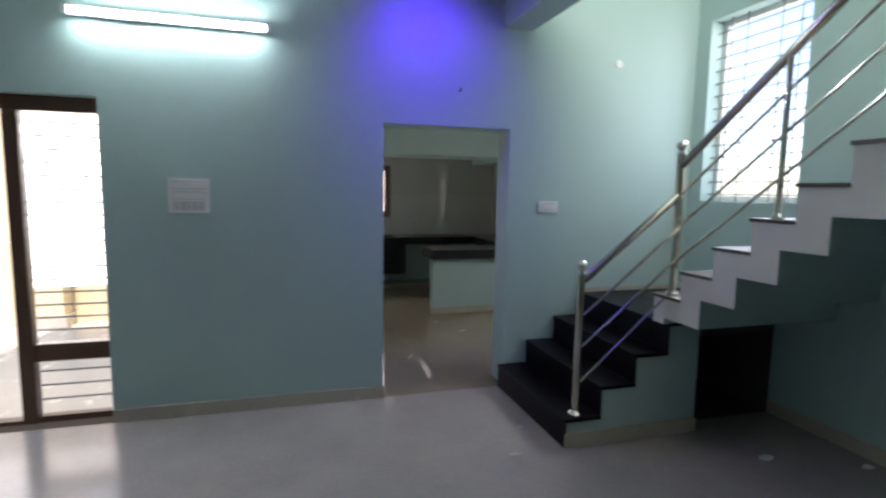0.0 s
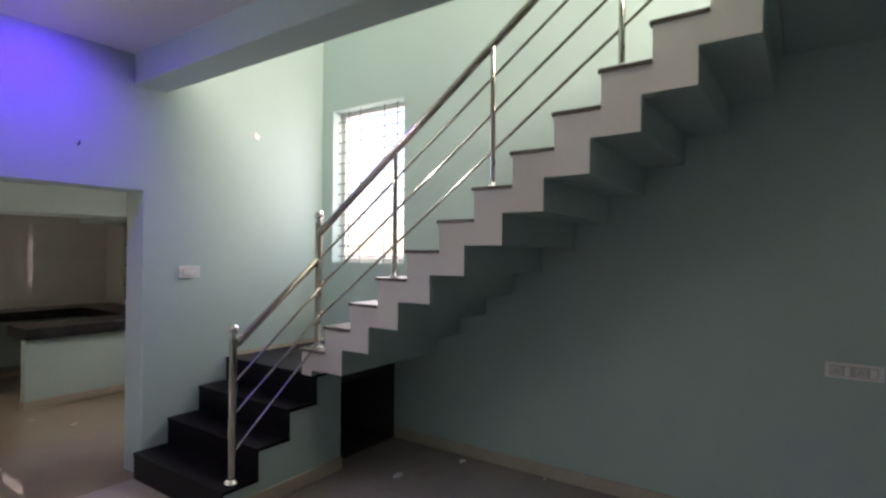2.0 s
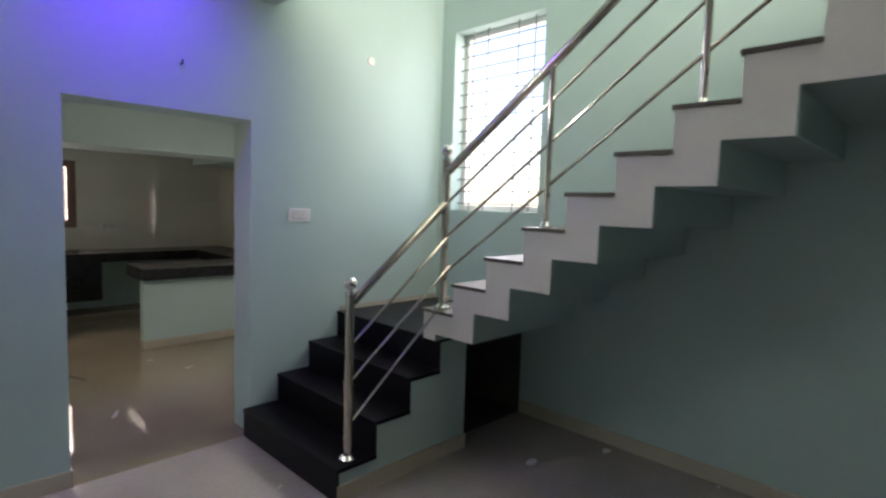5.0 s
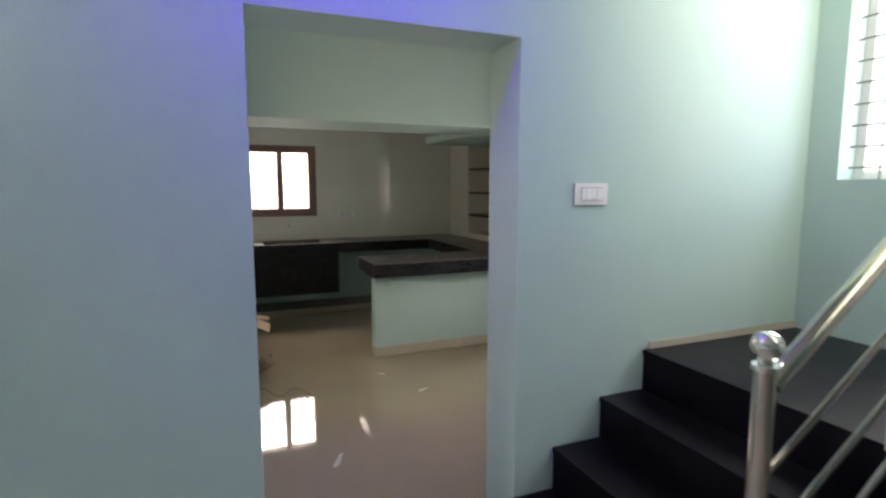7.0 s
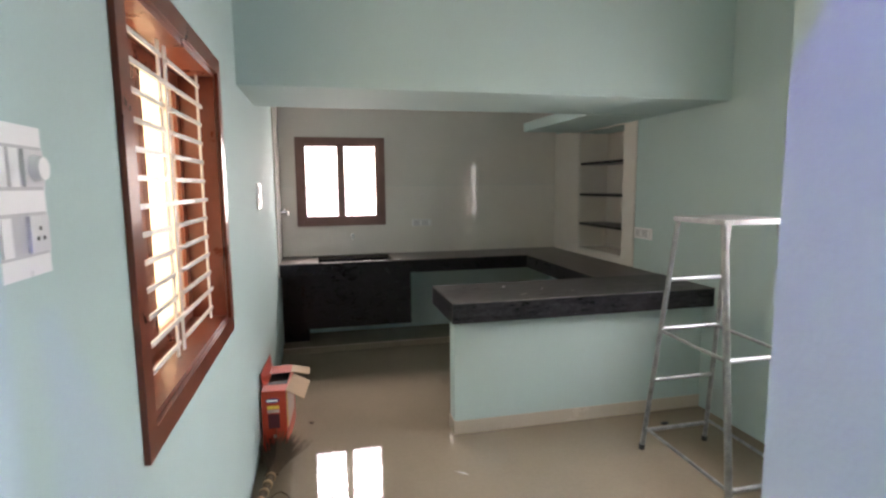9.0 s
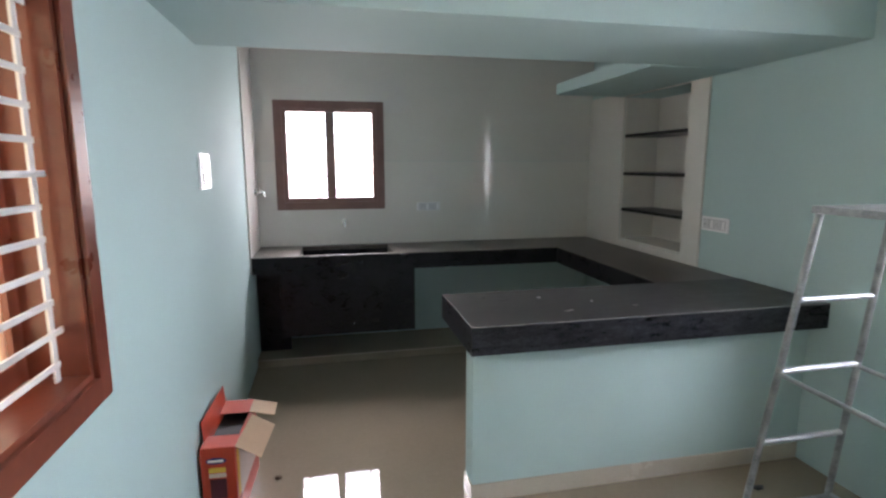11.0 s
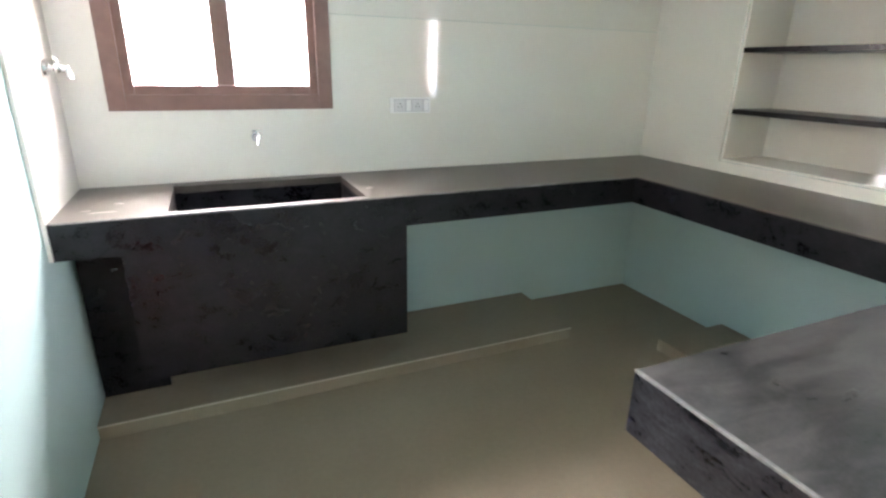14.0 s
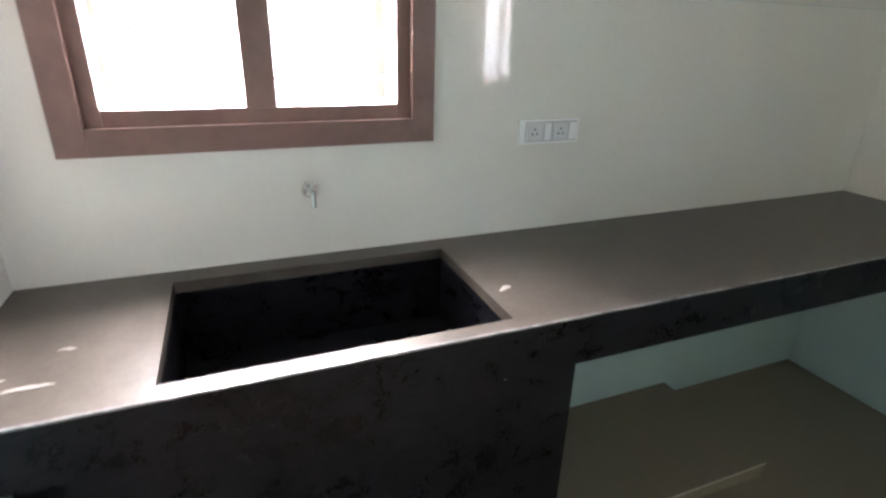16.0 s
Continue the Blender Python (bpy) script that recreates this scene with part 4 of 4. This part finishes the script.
for k in range(300):
    a = Vector((-0.955 + rng.gauss(0, 0.012), 2.36, 0.03 + abs(rng.gauss(0, 0.012))))
    b = Vector((-0.915 + rng.gauss(0, 0.060), 2.74 + rng.uniform(-0.14, 0.03), 0.012 + abs(rng.gauss(0, 0.055))))
    rod(bm, a, b, 0.0028, 4, 0.0014)
part("bristles", bm, M_STRAW, br)
bm = bmesh.new(); rod(bm, (-0.953, 2.40, 0.033), (-1.005, 2.05, 0.026), 0.024, 12, 0.018)
part("handle", bm, M_STRAW, br, "bound straw handle", smooth=True)
for k in range(4):
    bm = bmesh.new()
    y = 2.36 - 0.07 * k
    rod(bm, (-0.957 - 0.0104 * k, y, 0.032 - 0.001 * k), (-0.959 - 0.0104 * k, y - 0.014, 0.032 - 0.001 * k), 0.0265 - 0.001 * k, 12)
    part("binding", bm, M_CARD, br, smooth=True)

# ---------------------------------------------------------------- bits of rubble and dust lying about


def chip(name, at, size, material, label, seed):
    r = random.Random(seed)
    bm = bmesh.new()
    bmesh.ops.create_icosphere(bm, subdivisions=1, radius=1.0)
    for v in bm.verts:
        v.co = Vector((v.co.x * size[0], v.co.y * size[1], max(v.co.z, -0.7) * size[2])) * r.uniform(0.7, 1.15)
    zmin = min(v.co.z for v in bm.verts)
    for v in bm.verts:
        v.co += Vector(at) - Vector((0, 0, zmin))
    tagged(link(name, bm, material), label, "debris", "bits of building debris")


chip("plastic_scrap", (1.48, 2.45, 0), (0.035, 0.02, 0.012), M_HOLE, "small black scrap lying on the kitchen floor", 1)
chip("plaster_chip", (0.55, 2.95, CT), (0.012, 0.008, 0.004), M_PLASTIC, "small white plaster chip on the granite worktop", 2)
chip("plaster_chip", (0.78, 2.83, CT), (0.006, 0.005, 0.003), M_PLASTIC, "small white plaster chip on the granite worktop", 3)
chip("rubble_bit", (-0.76, 3.02, 0), (0.02, 0.012, 0.01), M_STRAW, "small brown scrap on the kitchen floor", 4)
chip("paper_scrap", (1.15, -1.55, 0), (0.05, 0.03, 0.012), M_PLASTIC, "crumpled pale plastic scrap on the hall floor", 5)
chip("paper_scrap", (1.66, -1.80, 0), (0.045, 0.03, 0.012), M_PLASTIC, "crumpled pale plastic scrap on the hall floor", 9)


def smear(at, size, material, label, seed, turn=0):
    """A thin irregular splash of dried plaster or paint."""
    r = random.Random(seed)
    bm = bmesh.new()
    n = 40
    ph = [r.uniform(0, 6.28) for _ in range(3)]
    ring = []
    for k in range(n):
        a = 2 * math.pi * k / n
        f = 0.75 + 0.16 * math.sin(2 * a + ph[0]) + 0.12 * math.sin(3 * a + ph[1]) + 0.10 * math.sin(7 * a + ph[2]) + r.uniform(-0.06, 0.06)
        x, y = math.cos(a) * size[0] * f, math.sin(a) * size[1] * f
        c, s = math.cos(radians(turn)), math.sin(radians(turn))
        ring.append((at[0] + x * c - y * s, at[1] + x * s + y * c))
    lo = [bm.verts.new((x, y, at[2] + 0.0003)) for x, y in ring]
    hi = [bm.verts.new((at[0] + (x - at[0]) * 0.8, at[1] + (y - at[1]) * 0.8, at[2] + 0.0016)) for x, y in ring]
    bm.faces.new(hi)
    for k in range(n):
        bm.faces.new([lo[k], lo[(k + 1) % n], hi[(k + 1) % n], hi[k]])
    tagged(link("plaster_smear", bm, material), label, "debris", "bits of building debris")


M_SMEAR = mat("dried_plaster", (0.42, 0.40, 0.37), 0.8, var=0.3, scale=30, fine=120, bump=0.1)
M_STAIN = mat("dark_damp_stain", (0.022, 0.021, 0.021), 0.4, var=0.3, scale=30, fine=120, bump=0.0)
for at, size, turn, seed in (((-0.90, 4.585, CT), (0.050, 0.009), 6, 11), ((-0.86, 4.70, CT), (0.018, 0.008), 0, 12), ((0.06, 4.66, CT), (0.022, 0.014), 30, 13), ((-0.95, 4.62, CT), (0.020, 0.006), 20, 17),
                             ((0.60, 2.70, CT), (0.030, 0.008), 15, 14), ((0.95, 2.72, CT), (0.018, 0.006), -20, 15)):
    smear(at, size, M_SMEAR, "thin dried plaster smear on the granite worktop", seed, turn)
for at, size, turn, seed in (((0.36, 2.94, CT), (0.030, 0.010), 10, 21), ((0.28, 3.01, CT), (0.014, 0.007), 40, 22), ((0.72, 2.66, CT), (0.030, 0.008), 5, 23)):
    smear(at, size, M_STAIN, "dark stain on the dusty granite worktop", seed, turn)
for at, size, turn, seed in (((-0.55, 0.95, 0), (0.10, 0.02), 60, 31), ((0.25, 1.75, 0), (0.06, 0.015), 20, 32), ((0.05, 2.2, 0), (0.05, 0.01), -35, 33), ((-0.35, -1.1, 0), (0.05, 0.02), 10, 34), ((-0.15, -0.75, 0), (0.03, 0.012), 50, 35)):
    smear(at, size, M_SMEAR, "thin pale plaster smear on the tiled floor", seed, turn)

chip("plaster_chip", (1.735, -2.47, 0), (0.012, 0.010, 0.006), M_PLASTIC, "small white plaster chip on the hall floor", 41)
chip("plaster_chip", (1.71, -3.10, 0), (0.012, 0.008, 0.006), M_PLASTIC, "small white plaster chip on the hall floor", 42)
bm = bmesh.new(); rod(bm, (XR - 0.004, -4.50, 0.985), (XR - 0.0005, -4.50, 0.985), 0.013, 14)
tagged(link("cable_outlet", bm, M_HOLE, smooth=True), "small black cable outlet in the mint wall", "outlet")
tw = thing("loose_cord", (-0.9, 2.1, 0), "thin dark cord curled on the kitchen floor", "cord")
bm = bmesh.new()
pts = [Vector((-0.96 + 0.42 * k / 14 , 2.18 + 0.09 * math.sin(k * 0.75) - 0.012 * k, 0.004)) for k in range(15)]
for p, q in zip(pts, pts[1:]):
    rod(bm, p, q, 0.0028, 6)
part("strand", bm, M_STRAW, tw, smooth=True)
